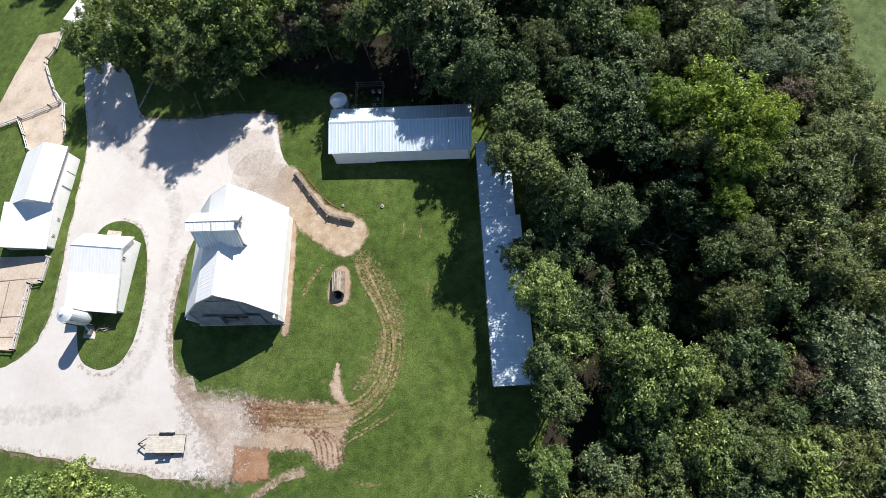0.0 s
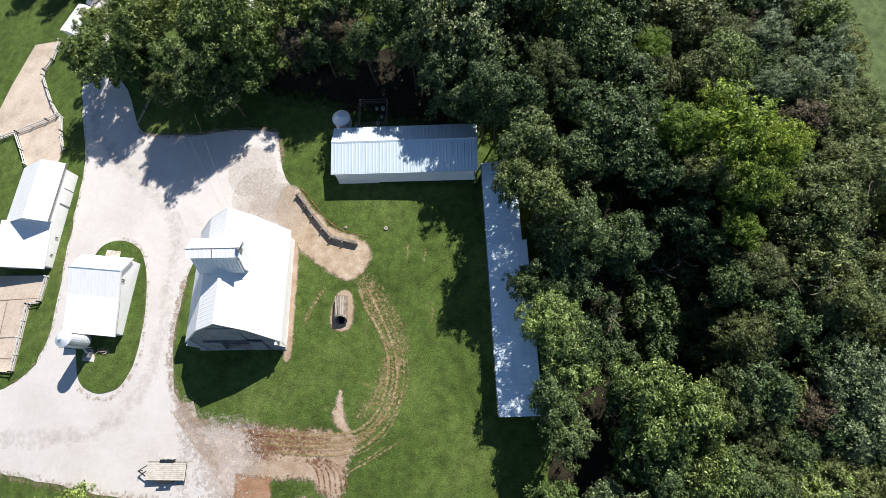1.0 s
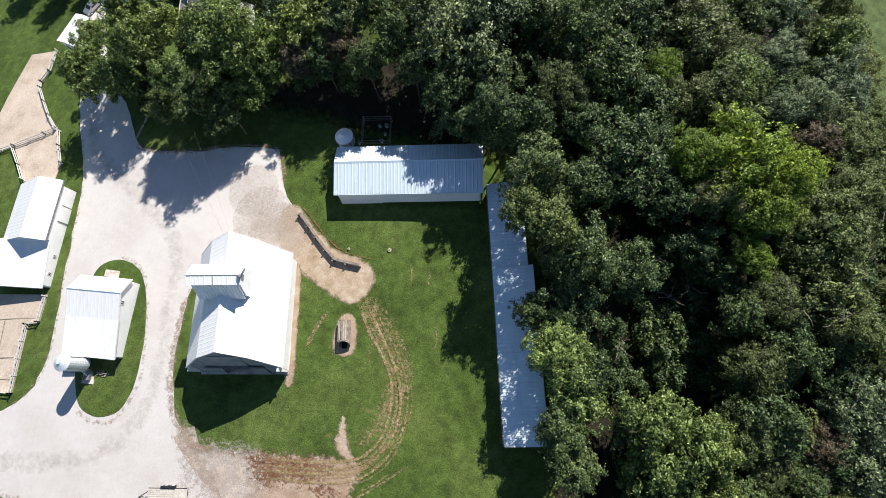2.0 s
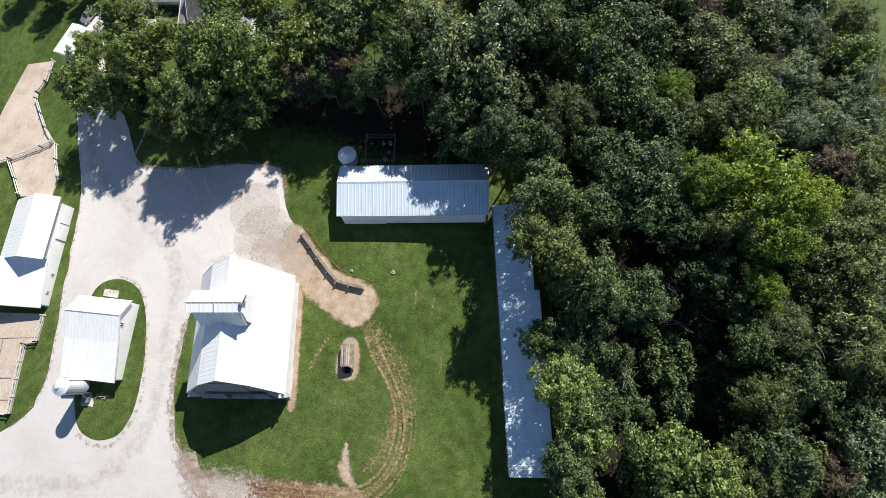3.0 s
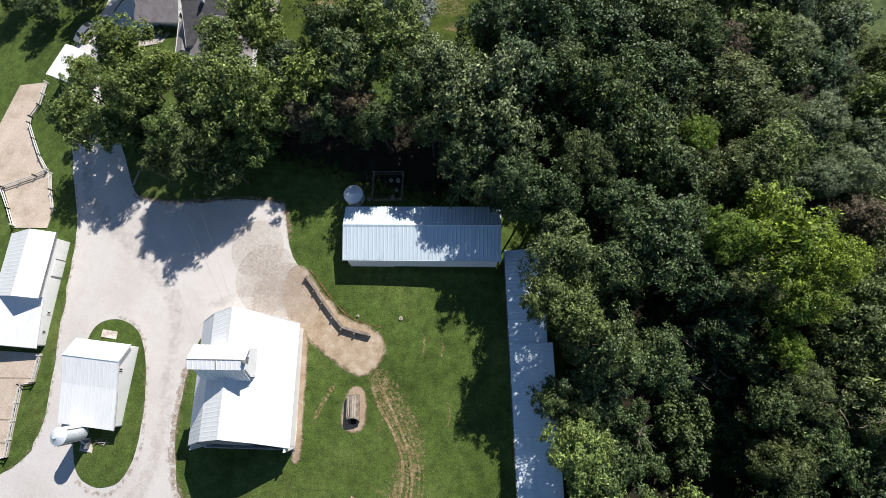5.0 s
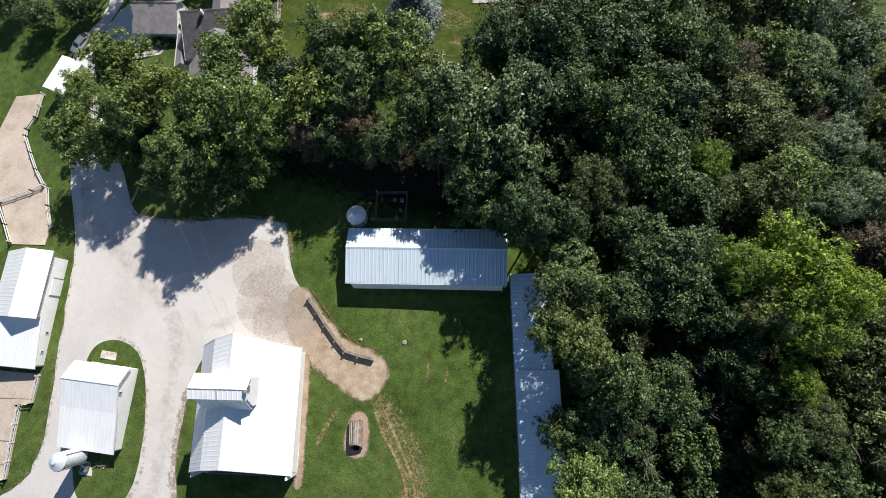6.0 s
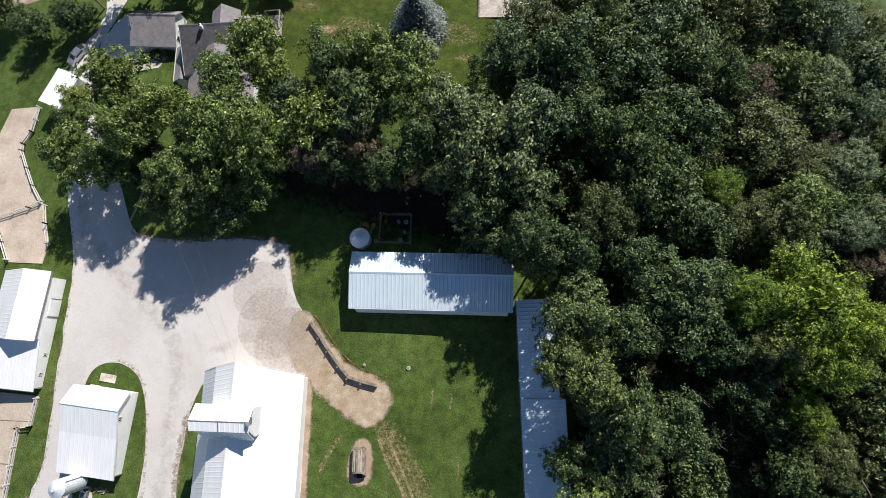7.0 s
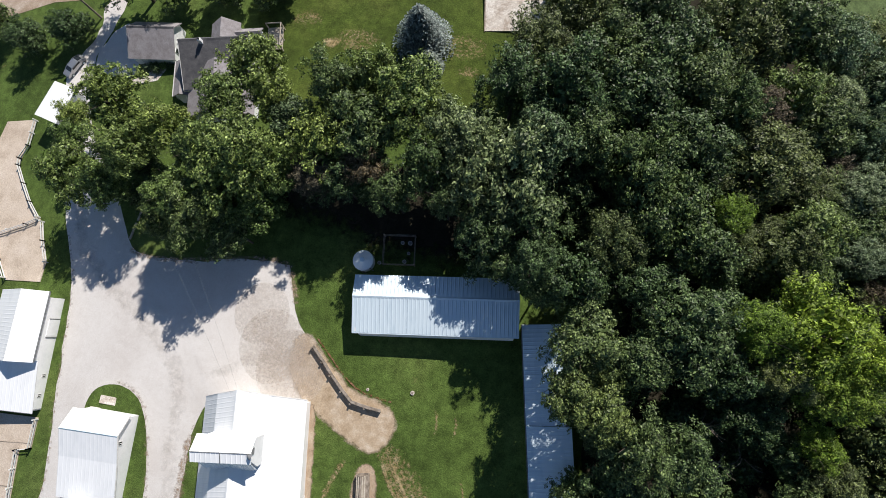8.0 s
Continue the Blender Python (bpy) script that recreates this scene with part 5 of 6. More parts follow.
# ---- trees ----
def crown_mesh(name, seed, boughs, sprays, leaves, flat=1.1, leaf=0.3, spread=0.33, tuft=0.42):
    """A crown of radius 4 m: boughs set round the middle, each a shelf of leafy sprays, with gaps in between."""
    rng = np.random.default_rng(seed)
    R = 4.0
    phi = rng.uniform(0, 2 * math.pi, boughs)
    cz = rng.uniform(-0.45, 1.0, boughs)
    ring = np.sqrt(1 - cz ** 2)
    rad = rng.uniform(0.5, 0.86, boughs) * (1 + 0.17 * np.sin(3 * phi + seed) + 0.11 * np.sin(5 * phi + 2 * seed))
    centre = np.stack([ring * np.cos(phi) * rad, ring * np.sin(phi) * rad, cz * rad * flat], 1) * R
    size = rng.uniform(spread * 0.55, spread * 1.2, boughs) * R
    # sprays on the outside of each bough
    k = np.repeat(np.arange(boughs), sprays)
    d = rng.normal(size=(len(k), 3))
    d[:, 2] += 0.7
    d += 0.7 * centre[k] / (np.linalg.norm(centre[k], axis=1, keepdims=True) + 1e-6)
    d /= np.linalg.norm(d, axis=1, keepdims=True)
    spray = centre[k] + d * (size[k] * rng.uniform(0.55, 1.15, len(k)))[:, None] * np.array([1, 1, 0.75])
    # leaves round each spray
    s = np.repeat(np.arange(len(k)), leaves)
    off = rng.normal(size=(len(s), 3)) * np.array([1, 1, 0.6]) * tuft * 0.5
    pos = spray[s] + off
    nrm = d[s] + off * 0.7 + rng.normal(scale=0.6, size=(len(s), 3))
    nrm[:, 2] += 0.3
    w = leaf * rng.uniform(0.55, 1.3, len(s))
    # oversized leaves added deep inside to block light through the crown
    core = rng.normal(size=(700, 3))
    core *= (R * 0.66 * rng.uniform(0.2, 1, 700) ** 0.5 / np.linalg.norm(core, axis=1))[:, None]
    core[:, 2] *= flat
    pos = np.concatenate([pos, core])
    nrm = np.concatenate([nrm, rng.normal(size=(700, 3))])
    w = np.concatenate([w, rng.uniform(0.5, 0.85, 700)])[:, None]
    m = len(pos)
    nrm /= np.linalg.norm(nrm, axis=1, keepdims=True)
    t = np.cross(nrm, rng.normal(size=(m, 3)))
    t /= np.linalg.norm(t, axis=1, keepdims=True)
    b = np.cross(nrm, t)
    droop = nrm * w * 0.2
    quad = np.stack([pos - t * w * 0.58 - droop, pos - b * w * 0.28, pos + t * w * 0.58 - droop, pos + b * w * 0.28], 1)
    me = bpy.data.meshes.new(name)
    me.vertices.add(4 * m)
    me.vertices.foreach_set("co", quad.astype(np.float32).ravel())
    me.loops.add(4 * m)
    me.loops.foreach_set("vertex_index", np.arange(4 * m, dtype=np.int32))
    me.polygons.add(m)
    me.polygons.foreach_set("loop_start", np.arange(0, 4 * m, 4, dtype=np.int32))
    me.update(calc_edges=True)
    me.materials.append(LEAF["green"])
    return me


def trunk_mesh(name, seed):
    """A tapered trunk that forks into limbs, for a crown of radius 4 m centred 6.5 m up."""
    rng = random.Random(seed)
    bm = bmesh.new()
    p, r = Vector((0, 0, -0.6)), 0.24
    for k in range(4):
        q = p + Vector((rng.uniform(-0.2, 0.2), rng.uniform(-0.2, 0.2), 1.6))
        add_tube(bm, p, q, r, r * 0.84, 8)
        p, r = q, r * 0.84
    for k in range(8):
        a = 2 * math.pi * k / 8 + rng.uniform(-0.3, 0.3)
        base = Vector((0, 0, rng.uniform(3.0, 5.6)))
        mid = base + Vector((math.cos(a) * 1.4, math.sin(a) * 1.4, rng.uniform(0.8, 1.5)))
        tip = mid + Vector((math.cos(a + 0.3) * 1.5, math.sin(a + 0.3) * 1.5, rng.uniform(0.5, 1.6)))
        add_tube(bm, base, mid, 0.1, 0.065, 6)
        add_tube(bm, mid, tip, 0.065, 0.02, 6)
    me = bpy.data.meshes.new(name)
    bm.to_mesh(me)
    bm.free()
    me.materials.append(BARK)
    return me


FLATS = (1.1, 1.3, 1.0, 1.2, 1.35, 1.05)
CROWNS = [crown_mesh("crown", 11 + k, 44 + 3 * (k % 3), 13, 13, FLATS[k], (0.3, 0.28, 0.32, 0.29, 0.27, 0.3)[k], (0.36, 0.33, 0.38, 0.35, 0.33, 0.37)[k], 0.36) for k in range(6)]
WIDE_CROWNS = [crown_mesh("crown", 31 + k, 68 + 4 * (k % 3), 14, 12, FLATS[k], (0.23, 0.22, 0.24, 0.23, 0.21, 0.23)[k], (0.29, 0.27, 0.31, 0.28, 0.27, 0.3)[k], 0.28) for k in range(6)]
FINE_CROWNS = [crown_mesh("crown", 81 + k, 62 + 5 * (k % 3), 15, 14, FLATS[k] + 0.05, (0.2, 0.19, 0.21)[k % 3], (0.3, 0.27, 0.32)[k % 3], 0.3) for k in range(4)]
SHRUBS = [crown_mesh("foliage", 61 + k, 20, 10, 9, 0.9, 0.55, 0.4, 0.7) for k in range(3)]
TRUNKS = [trunk_mesh("trunk", 5 + k) for k in range(3)]
LABELS = {
    "fresh": "mid-green broadleaf tree with a broad sunlit crown",
    "green": "leafy green broadleaf tree with a full uneven crown", "deep": "dark green broadleaf tree crowded into the wood",
    "bright": "tall yellow-green broadleaf tree standing out of the wood", "olive": "olive-green birch-like tree with thin foliage and pale twigs", "silver": "grey-green willow-like tree with fine foliage",
    "pale": "pale fresh-green broadleaf tree leaning over the shed roof",
    "ash": "grey-green broadleaf tree with large drooping leaf sprays", "russet": "half-bare brownish tree with dying foliage", "moss": "dull olive-green tree with fine dense foliage",
}
tree_count = 0


def tree(x, y, r, top, tone="green", variant=None, group="wood"):
    """A tree with crown radius r and its top that many metres above the ground."""
    global tree_count
    k = tree_count if variant is None else variant
    tree_count += 1
    e = thing("tree", x, y, LABELS[tone], "tree", group)
    s = r / 4.0
    mid = top - 0.98 * r
    t = new("trunk", TRUNKS[k % 3])
    t.parent, t.scale, t.rotation_euler = e, (max(0.6, s), max(0.6, s), mid / 6.2), (0, 0, k * 1.7)
    c = new("crown", FINE_CROWNS[k % 4] if tone in ("silver", "olive", "moss", "russet", "bright") else (WIDE_CROWNS if r > 4.4 else CROWNS)[k % 6])
    c.parent, c.location, c.scale, c.rotation_euler = e, (0, 0, mid), (s * (0.9 + 0.05 * ((k * 5) % 6)), s * (0.92 + 0.06 * ((k * 3) % 4)), s * (0.85 + 0.25 * ((k * 7) % 5) / 4)), (radians((k * 11) % 25 - 12), radians((k * 17) % 25 - 12), k * 2.4)
    c.material_slots[0].link = "OBJECT"
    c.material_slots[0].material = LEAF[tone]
    return e


# rows of x, y, crown radius, height
def plant(rows, tone, group="wood"):
    for x, y, r, top in rows:
        tree(x, y, r, top, tone, group=group)


NORTH_FRESH = [(-48.5, 53.4, 3.8, 12), (-55.4, 50.0, 1.9, 7), (-53.0, 45.3, 3.3, 9), (-48.6, 43.9, 3.2, 9), (-45.1, 46.9, 3.2, 11.5), (-38.2, 42.2, 2.8, 11.5), (-41.5, 50.3, 3.0, 10.5), (-31.8, 45.8, 5.2, 13), (-33.7, 47.1, 3.1, 13.5), (-30.5, 42.5, 3.0, 8), (-28.7, 45.6, 2.8, 8), (-31.6, 56.6, 3.8, 12.5), (-29.3, 53.7, 2.5, 11), (-56.2, 52.8, 2.0, 6.5), (-33.9, 52.5, 2.7, 12), (-22.6, 48.7, 3.7, 12), (-13.8, 52.6, 4.3, 13), (-18.1, 56.3, 2.7, 11.5)]
plant(NORTH_FRESH, "fresh", "trees along the drive")
NORTH_GREEN = [(-38.9, 48.1, 2.6, 9), (-35.6, 40.0, 3.1, 10.5), (-33.0, 38.8, 2.5, 7.5), (-41.8, 40.4, 2.4, 7), (-21.9, 54.5, 3.3, 12), (-18.7, 50.2, 4.0, 13), (-11.9, 46.2, 3.1, 12.5)]
plant(NORTH_GREEN, "green", "trees along the drive")
NORTH_RUSSET = [(-24.0, 45.9, 2.8, 9), (-18.4, 46.6, 2.6, 10)]
plant(NORTH_RUSSET, "russet", "trees along the drive")
NORTH_DEEP = [(-15.1, 43.5, 2.5, 11), (-20.9, 45.0, 2.8, 9)]
plant(NORTH_DEEP, "deep", "trees along the drive")
NORTH_ASH = [(-27.5, 51.5, 2.7, 10)]
plant(NORTH_ASH, "ash", "trees along the drive")
WOOD_ASH = [(-3.8, 45.8, 6.5, 14.5), (-9.1, 49.3, 3.9, 12.5), (-0.7, 48.5, 3.6, 13.5)]
plant(WOOD_ASH, "ash", "wood")
# trees by the shed take the darker leaf colour to carry their shade
WOOD_DEEP = [(-0.8, 41.5, 3.1, 12.0), (-0.7, 37.0, 2.5, 12), (-5.8, 39.5, 2.9, 11), (-9.8, 43.0, 2.2, 10.5), (-3.9, 37.6, 2.8, 8.5), (-0.8, 35.8, 1.6, 7.5), (1.9, 55.4, 5.2, 13), (-3.4, 56.5, 3.8, 12), (9.0, 55.8, 6.0, 13), (9.4, 47.2, 4.9, 13.5), (15.1, 50.3, 4.7, 12.5), (12.6, 42.2, 4.9, 13.5), (16.3, 39.7, 3.0, 12), (4.3, 50.2, 3.1, 12), (3.1, 36.0, 3.3, 12.5), (10.2, 35.3, 3.3, 12.5), (13.6, 31.8, 4.5, 14), (0.7, 34.9, 2.2, 10.5)]
plant(WOOD_DEEP, "deep", "wood")
WOOD_GREEN = [(16.4, 58.2, 4.6, 12), (19.9, 55.3, 3.3, 12), (30.0, 54.4, 3.5, 10.5)]
plant(WOOD_GREEN, "green", "wood")
WOOD_MOSS = [(6.9, 39.3, 3.2, 12.5), (23.2, 49.4, 5.0, 12.5), (19.1, 40.9, 2.2, 11), (23.3, 40.0, 3.7, 11), (27.4, 47.2, 2.8, 10.5)]
plant(WOOD_MOSS, "moss", "wood")
WOOD_RUSSET = [(22.8, 54.9, 2.9, 11)]
plant(WOOD_RUSSET, "russet", "wood")
WOOD_FRESH = [(27.7, 58.4, 3.9, 11), (27.1, 42.1, 3.3, 12)]
plant(WOOD_FRESH, "fresh", "wood")
WOOD_BRIGHT = [(18.6, 43.1, 2.0, 11.5)]
plant(WOOD_BRIGHT, "bright", "wood")
EAST_SILVER = [(32.3, 58.2, 3.0, 10), (36.0, 54.8, 3.9, 10), (33.8, 47.2, 2.9, 10.5), (32.8, 40.2, 2.7, 10), (36.5, 41.3, 3.0, 10), (41.1, 43.1, 3.6, 10)]
plant(EAST_SILVER, "silver", "wood")
EAST_ASH = [(38.1, 60.6, 3.7, 10), (40.7, 45.8, 2.8, 9.5)]
plant(EAST_ASH, "ash", "wood")
EAST_FRESH = [(41.8, 51.4, 3.8, 10)]
plant(EAST_FRESH, "fresh", "wood")
EAST_OLIVE = [(45.1, 58.3, 3.1, 8.5), (39.8, 36.5, 3.4, 10.5), (34.9, 24.9, 4.7, 12), (38.5, 29.5, 3.3, 11.5), (34.4, 18.3, 4.8, 11.5), (37.0, 14.7, 3.2, 10.5)]
plant(EAST_OLIVE, "olive", "wood")
EAST_RUSSET = [(32.7, 50.3, 2.7, 8), (36.5, 36.4, 2.8, 9.5)]
plant(EAST_RUSSET, "russet", "wood")
EAST_BRIGHT = [(25.7, 32.5, 5.3, 15.5), (20.2, 32.2, 2.5, 13), (29.7, 30.1, 3.4, 14), (27.7, 26.5, 3.6, 12.5), (26.9, 21.5, 2.4, 10.5)]
plant(EAST_BRIGHT, "bright", "wood")
EAST_MOSS = [(23.0, 28.4, 2.7, 11.5), (28.9, 17.8, 2.7, 10)]
plant(EAST_MOSS, "moss", "wood")
EAST_GREEN = [(30.4, 12.4, 3.1, 9.5)]
plant(EAST_GREEN, "green", "wood")
MID_GREEN = [(4.2, 29.8, 3.7, 13), (2.4, 25.4, 2.4, 13), (5.5, 24.0, 3.0, 13.6), (8.9, 20.9, 3.1, 12.5), (25.3, 16.2, 2.4, 9)]
plant(MID_GREEN, "green", "wood")
MID_DEEP = [(8.5, 16.9, 3.4, 9.5), (13.7, 19.8, 3.2, 10.5), (17.6, 28.0, 3.2, 11.5), (4.2, 15.5, 2.4, 8), (21.5, 23.4, 2.8, 8), (9.2, 28.3, 2.7, 12.5)]
plant(MID_DEEP, "deep", "wood")
MID_MOSS = [(26.6, 10.8, 3.0, 9)]
plant(MID_MOSS, "moss", "wood")
MID_PALE = [(6.7, 11.3, 3.5, 10.5), (8.7, 6.6, 3.0, 8.5)]
plant(MID_PALE, "pale", "wood")
SOUTH_FRESH = [(16.7, 3.5, 5.3, 11.5), (20.9, 3.1, 2.8, 10.5), (21.9, -3.0, 3.2, 10), (30.9, -4.3, 3.4, 10), (6.6, -5.7, 2.3, 9)]
plant(SOUTH_FRESH, "fresh", "wood")
SOUTH_DEEP = [(27.1, 5.8, 3.8, 10), (30.5, -0.3, 2.5, 9), (17.0, -2.4, 2.7, 8.5)]
plant(SOUTH_DEEP, "deep", "wood")
SOUTH_MOSS = [(27.1, 1.4, 2.2, 8)]
plant(SOUTH_MOSS, "moss", "wood")
SOUTH_GREEN = [(8.1, 0.2, 2.5, 9), (26.0, -4.2, 2.5, 9.5), (17.7, -5.8, 2.7, 9)]
plant(SOUTH_GREEN, "green", "wood")
SOUTH_SILVER = [(36.8, 7.1, 4.0, 10), (37.7, 2.4, 4.1, 10)]
plant(SOUTH_SILVER, "silver", "wood")
SOUTH_RUSSET = [(32.9, 3.6, 2.5, 8.5)]
plant(SOUTH_RUSSET, "russet", "wood")
SOUTH_ASH = [(12.0, -5.6, 2.4, 9)]
plant(SOUTH_ASH, "ash", "wood")
SOUTH_OLIVE = [(35.8, -3.2, 3.1, 9.5), (41.1, 11.9, 3.3, 10.5)]
plant(SOUTH_OLIVE, "olive", "wood")
# the wood beyond and behind the yard
FAR_WOOD = [(7.1, 61.8, 5.9, 12), (13.4, 62.0, 5.6, 12), (21.0, 64.7, 5.4, 12), (27.6, 66.4, 4.9, 12), (23.2, 69.5, 4.9, 12), (11.5, 69, 5.4, 12), (3.2, 67.5, 4.9, 12), (30, 74, 5, 11), (17, 76, 5.5, 12), (7, 76, 5.5, 12), (-0.5, 61.2, 4.2, 11.5)]
for i, q in enumerate(FAR_WOOD):
    tree(*q, tone=("green", "deep", "moss", "deep")[i % 4])
plant([(33.8, 65.2, 4.7, 10.5), (43, 48.5, 3.6, 9.5), (40.6, 7.2, 4.6, 10), (42.6, 2.6, 4.4, 10)], "silver")
plant([(42.5, 30.1, 4.6, 11), (43.4, 36.5, 4.2, 10), (44.6, 19.0, 4.4, 10), (47.6, 26, 4.4, 10), (47.2, 33.5, 3.8, 9), (46.0, 41, 3.4, 8.5), (44.8, 47.5, 3.2, 8), (44.8, 53, 3.0, 7.5), (48.4, 38, 2.4, 5.5), (47.6, 45.5, 2.4, 5.5), (46.8, 50.5, 2.4, 5.5), (50.5, 20, 4.0, 8),
       (47, 12, 4.6, 9), (46.5, 5, 4.6, 9), (50.4, 28, 3.0, 7), (41.2, 62.0, 3.0, 7), (38.8, 67, 3.8, 8.5)], "olive")
plant([(11, -14, 5, 10), (20, -13, 5, 10), (30, -13, 5, 10), (3, -12.5, 4.5, 9), (40, -11, 5, 9), (44, -1, 4.6, 9), (39.7, -4.7, 4.3, 9), (9.2, -10, 3.6, 9), (15, -9.6, 3.6, 9), (24, -9.4, 3.8, 9.5), (34, -9, 3.8, 9)], "green")
# young trees filling in below the tall crowns, but for the clearing in the middle
rng_wood = random.Random(12)
for gx in range(7):
    for gy in range(12):
        x, y = 8.5 + gx * 5.2 + rng_wood.uniform(-1.6, 1.6), -7.5 + gy * 5.6 + rng_wood.uniform(-1.6, 1.6)
        if (11 < x < 25 and 7 < y < 28) or (2 < x < 10 and y < 2):
            continue
        tree(x, y, rng_wood.uniform(2.5, 3.5), rng_wood.uniform(6.8, 9.2), ("deep", "moss", "green", "deep")[(gx + gy) % 4])
plant([(0.5, 58, 3.2, 8), (-7.6, 52.4, 3.0, 8), (-9.6, 45.6, 2.6, 7.5), (3.4, 45.4, 3.0, 8), (-36, 44.6, 2.8, 7), (-24.8, 45.6, 2.2, 5.2), (-18.6, 45.2, 2.2, 5), (-46.6, 47.4, 2.2, 6), (-47.2, 50.8, 2.6, 7.5), (-39.6, 43.8, 2.6, 5.4), (-36.4, 42.6, 2.4, 5), (-43.2, 44.6, 2.3, 5.2), (-46.4, 43.4, 2.0, 4.6), (-32.2, 43.4, 2.6, 5.6)], "deep", "trees along the drive")
plant([(-45.5, -11.6, 3.6, 4.2), (-51, -13.2, 3.4, 4.0), (-39.5, -12.8, 2.8, 3.4), (-42.5, -12.6, 3.0, 4.4), (-48.2, -12.2, 3.2, 4.4)], "pale", "bushes by the drive")
plant([(-69.5, 66.0, 2.6, 4.9), (-63.4, 67.2, 2.4, 4.6), (-53.4, 72.6, 4.9, 11), (-48.0, 72.4, 3.4, 7), (-41, 73, 3.6, 7), (-34, 73.5, 3.8, 7.5), (-76, 69, 2.8, 5.5)], "deep", "garden trees")


UNDERGROWTH = [(25.7, 30.2), (24.4, 32.2), (26.5, 33.5), (24.1, 35.8), (14.4, 14.6), (22, 28), (13.5, 11.5), (17.5, 13.5), (21.5, 11), (16, 9.2), (24, 13.5), (20.5, 15), (11.2, 13), (24.5, 9.5), (13, 26.5), (30, 36.5), (29, 11), (17, 20.5), (20.5, 23), (8.5, 15),
               (26.8, 26.6), (25.2, 25.4), (18.5, 16.5), (22.4, 18.2), (15.5, 18.6), (19.5, 20.4), (23, 21.5), (15.2, 22.5), (17.5, 24.8), (12.2, 20.5), (13, 9), (19, 10.5), (27.5, 18), (28.5, 26), (10.5, 27.5), (7.5, 38.5), (9.5, 39.5), (5, 37.5), (26, 12.5), (21, 25.6)]
for i, (x, y) in enumerate(UNDERGROWTH):
    e = thing("bush", x, y, "dark green undergrowth bush on the woodland floor", "bush", "undergrowth")
    r = 1.3 + 0.35 * (i % 4)
    c = new("foliage", SHRUBS[i % 3])
    c.parent, c.location, c.scale, c.rotation_euler = e, (0, 0, r * 0.6), (r / 4, r / 4, r / 4 * (0.9 + 0.2 * (i % 3))), (0, 0, i * 1.3)
    c.material_slots[0].link = "OBJECT"
    c.material_slots[0].material = LEAF["deep"]


def spruce(x, y, r, h):
    e = thing("spruce", x, y, "blue-grey spruce with tiered drooping branches", "tree", "spruces")
    rng = np.random.default_rng(77)
    bm = bmesh.new()
    add_tube(bm, (0, 0, -0.3), (0, 0, h), 0.2, 0.02, 8)
    part("trunk", bm, BARK, e)
    verts, faces = [], []
    for k in range(26):
        f = k / 26
        z, rr = 0.4 + f * (h - 0.5), r * (1 - f) ** 0.85 + 0.12
        for a in np.arange(0, 2 * math.pi, 0.9 / (rr + 0.35)):
            a = a + rng.uniform(-0.2, 0.2)
            length = rr * rng.uniform(0.75, 1.08)
            for s in np.arange(0.25, 1.0, 0.16):
                px, py, pz = math.cos(a) * length * s, math.sin(a) * length * s, z - 0.28 * length * s + rng.uniform(-0.08, 0.08)
                for side in (-1, 1):
                    ux, uy = math.cos(a + side * 0.8), math.sin(a + side * 0.8)
                    w = 0.36 * rng.uniform(0.7, 1.2)
                    i = len(verts)
                    verts += [(px, py, pz), (px + ux * w - uy * 0.09, py + uy * w + ux * 0.09, pz - 0.05), (px + ux * w * 1.3, py + uy * w * 1.3, pz - 0.09), (px + ux * w + uy * 0.09, py + uy * w - ux * 0.09, pz - 0.03)]
                    faces.append((i, i + 1, i + 2, i + 3))
    me = bpy.data.meshes.new("foliage")
    me.from_pydata(verts, [], faces)
    me.materials.append(LEAF["blue"])
    c = new("foliage", me)
    c.parent = e
    return e


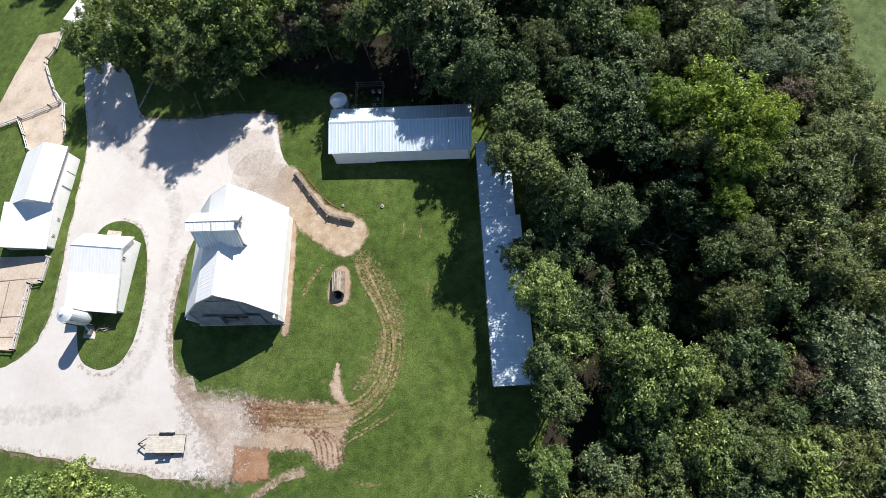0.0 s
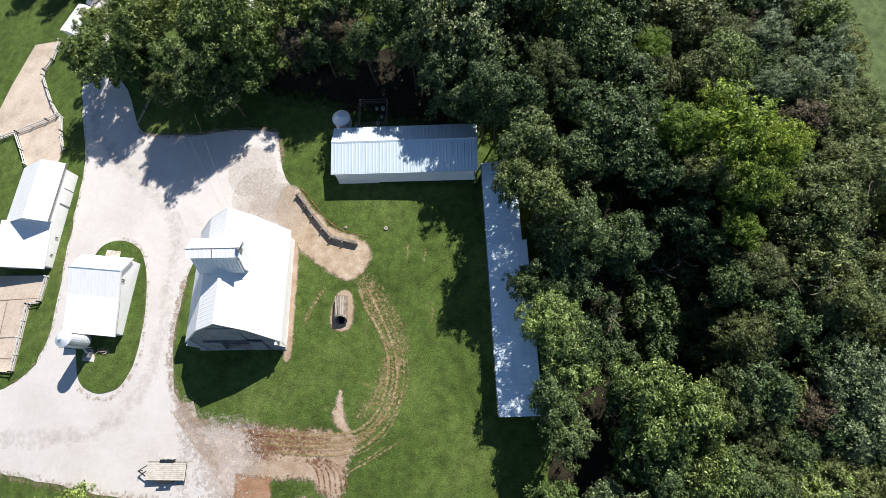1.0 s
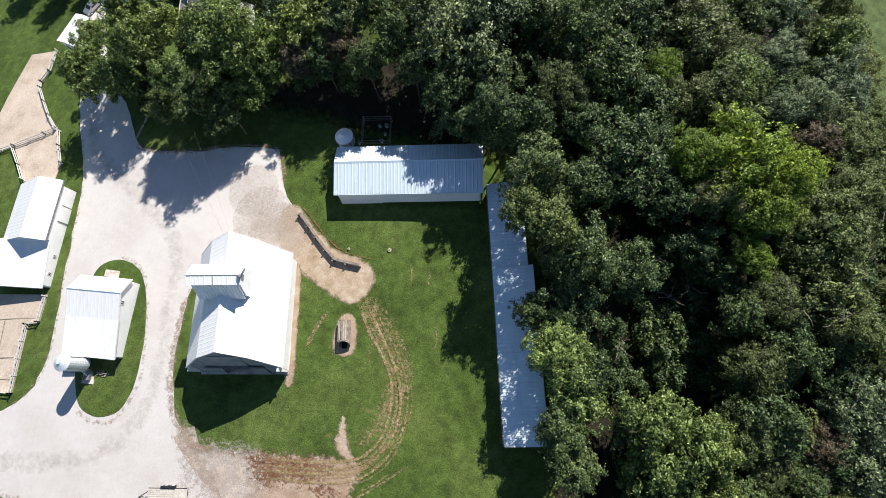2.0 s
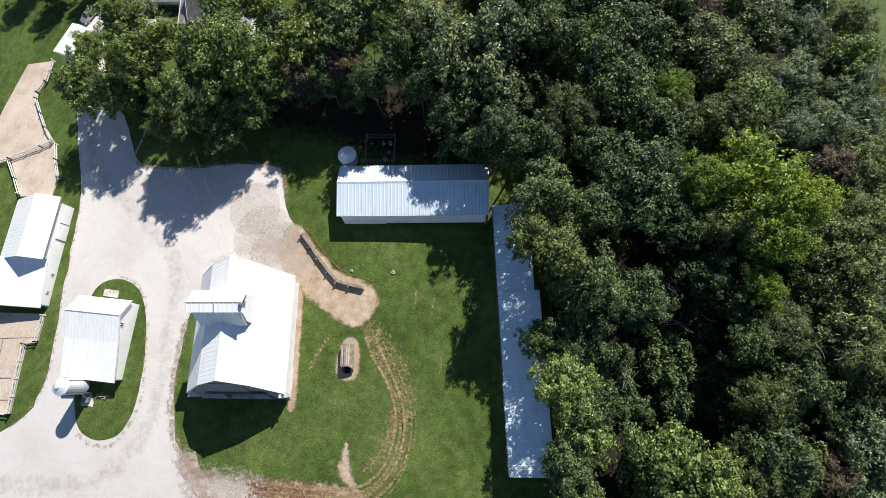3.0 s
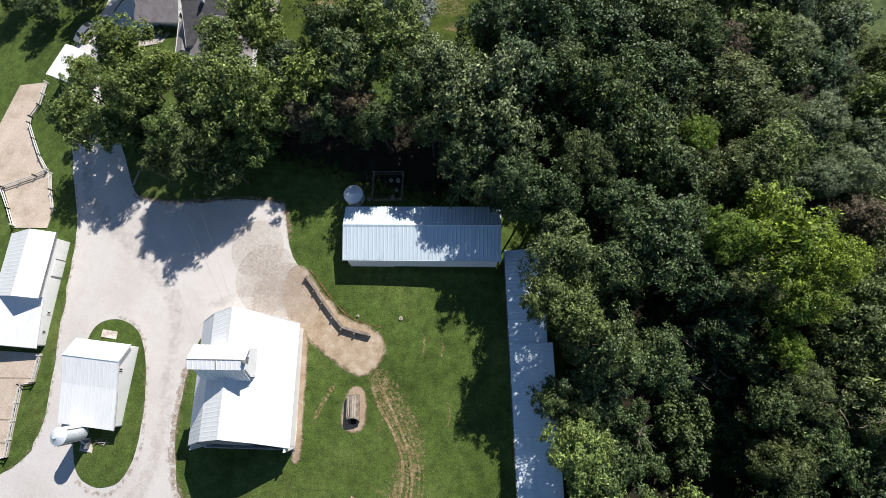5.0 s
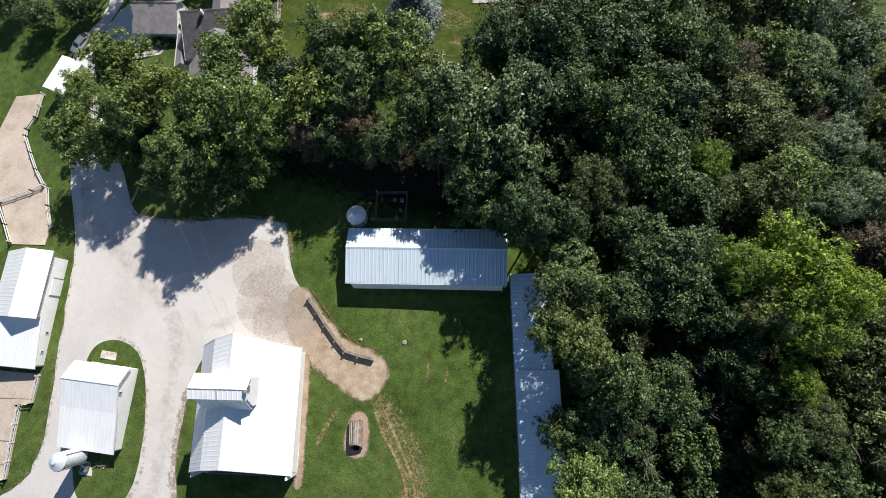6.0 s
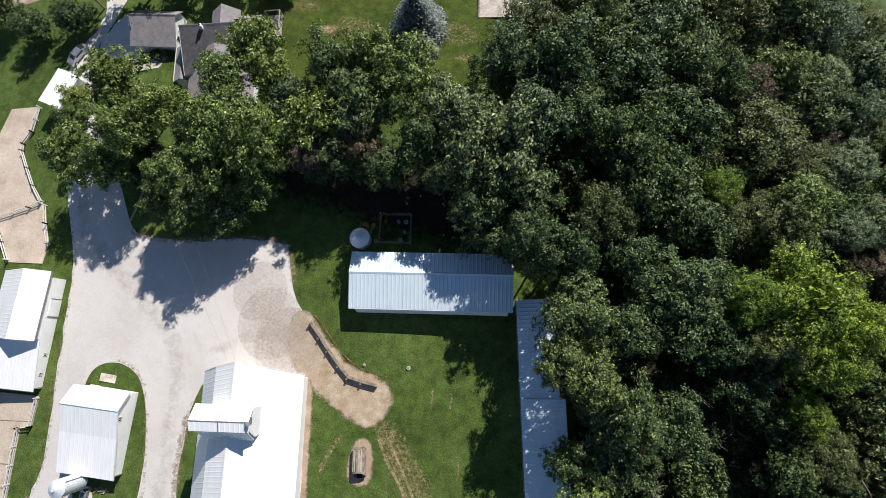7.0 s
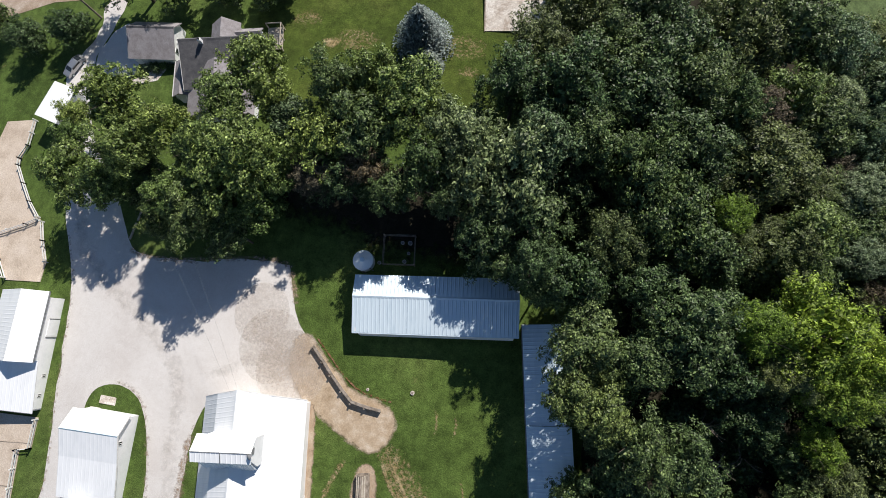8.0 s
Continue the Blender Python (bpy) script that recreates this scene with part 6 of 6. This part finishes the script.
spruce(-14.6, 66.2, 4.7, 7.4)
spruce(-13.6, 62.9, 1.9, 3.4)


def snag(x, y, h, seed):
    """A dead bare sapling with crooked branches."""
    e = thing("dead_tree", x, y, "bare grey dead tree with crooked twigs in the wood", "dead tree", "dead trees")
    rng = random.Random(seed)
    bm = bmesh.new()
    p, r = Vector((0, 0, -0.3)), 0.09
    for k in range(5):
        q = p + Vector((rng.uniform(-0.35, 0.35), rng.uniform(-0.35, 0.35), (h + 0.3) / 5))
        add_tube(bm, p, q, r, r * 0.8, 6)
        p, r = q, r * 0.8
    part("trunk", bm, WOOD, e)
    for k in range(7):
        a, z = rng.uniform(0, 6.28), h * rng.uniform(0.35, 0.98)
        bm = bmesh.new()
        p, r = Vector((0, 0, z)), 0.05
        for j in range(3):
            a += rng.uniform(-0.6, 0.6)
            q = p + Vector((math.cos(a) * 0.55, math.sin(a) * 0.55, rng.uniform(0.0, 0.45)))
            add_tube(bm, p, q, r, r * 0.7, 5)
            p, r = q, r * 0.7
        part("branch", bm, WOOD, e)


for i, q in enumerate(((13.8, 12.6, 3.6), (18.0, 22.4, 5.0), (22.0, 19.4, 4.6), (33.6, 15.4, 11.0), (37.5, 21.6, 11.5), (30.6, 16.4, 10.5), (33.5, -4.0, 9.5), (7.4, 5.7, 8.0), (40, 26, 11), (20, 18.5, 4))):
    snag(*q, 50 + i)


def flower_bed():
    """Low shrubs in front of the garage."""
    for i, (x, y, r, tone) in enumerate(((-51.4, 61.9, 0.75, "silver"), (-50.2, 62.0, 0.8, "deep"), (-49.2, 62.1, 0.6, "pale"), (-48.4, 62.2, 0.55, "deep"), (-52.4, 61.4, 0.6, "green"))):
        e = thing("shrub", x, y, "low rounded shrub in the bed by the garage", "shrub", "garage shrubs")
        c = new("foliage", SHRUBS[i % 3])
        c.parent, c.location, c.scale = e, (0, 0, r * 0.5), (r / 4, r / 4, r / 4.5)
        c.material_slots[0].link = "OBJECT"
        c.material_slots[0].material = LEAF[tone]


flower_bed()
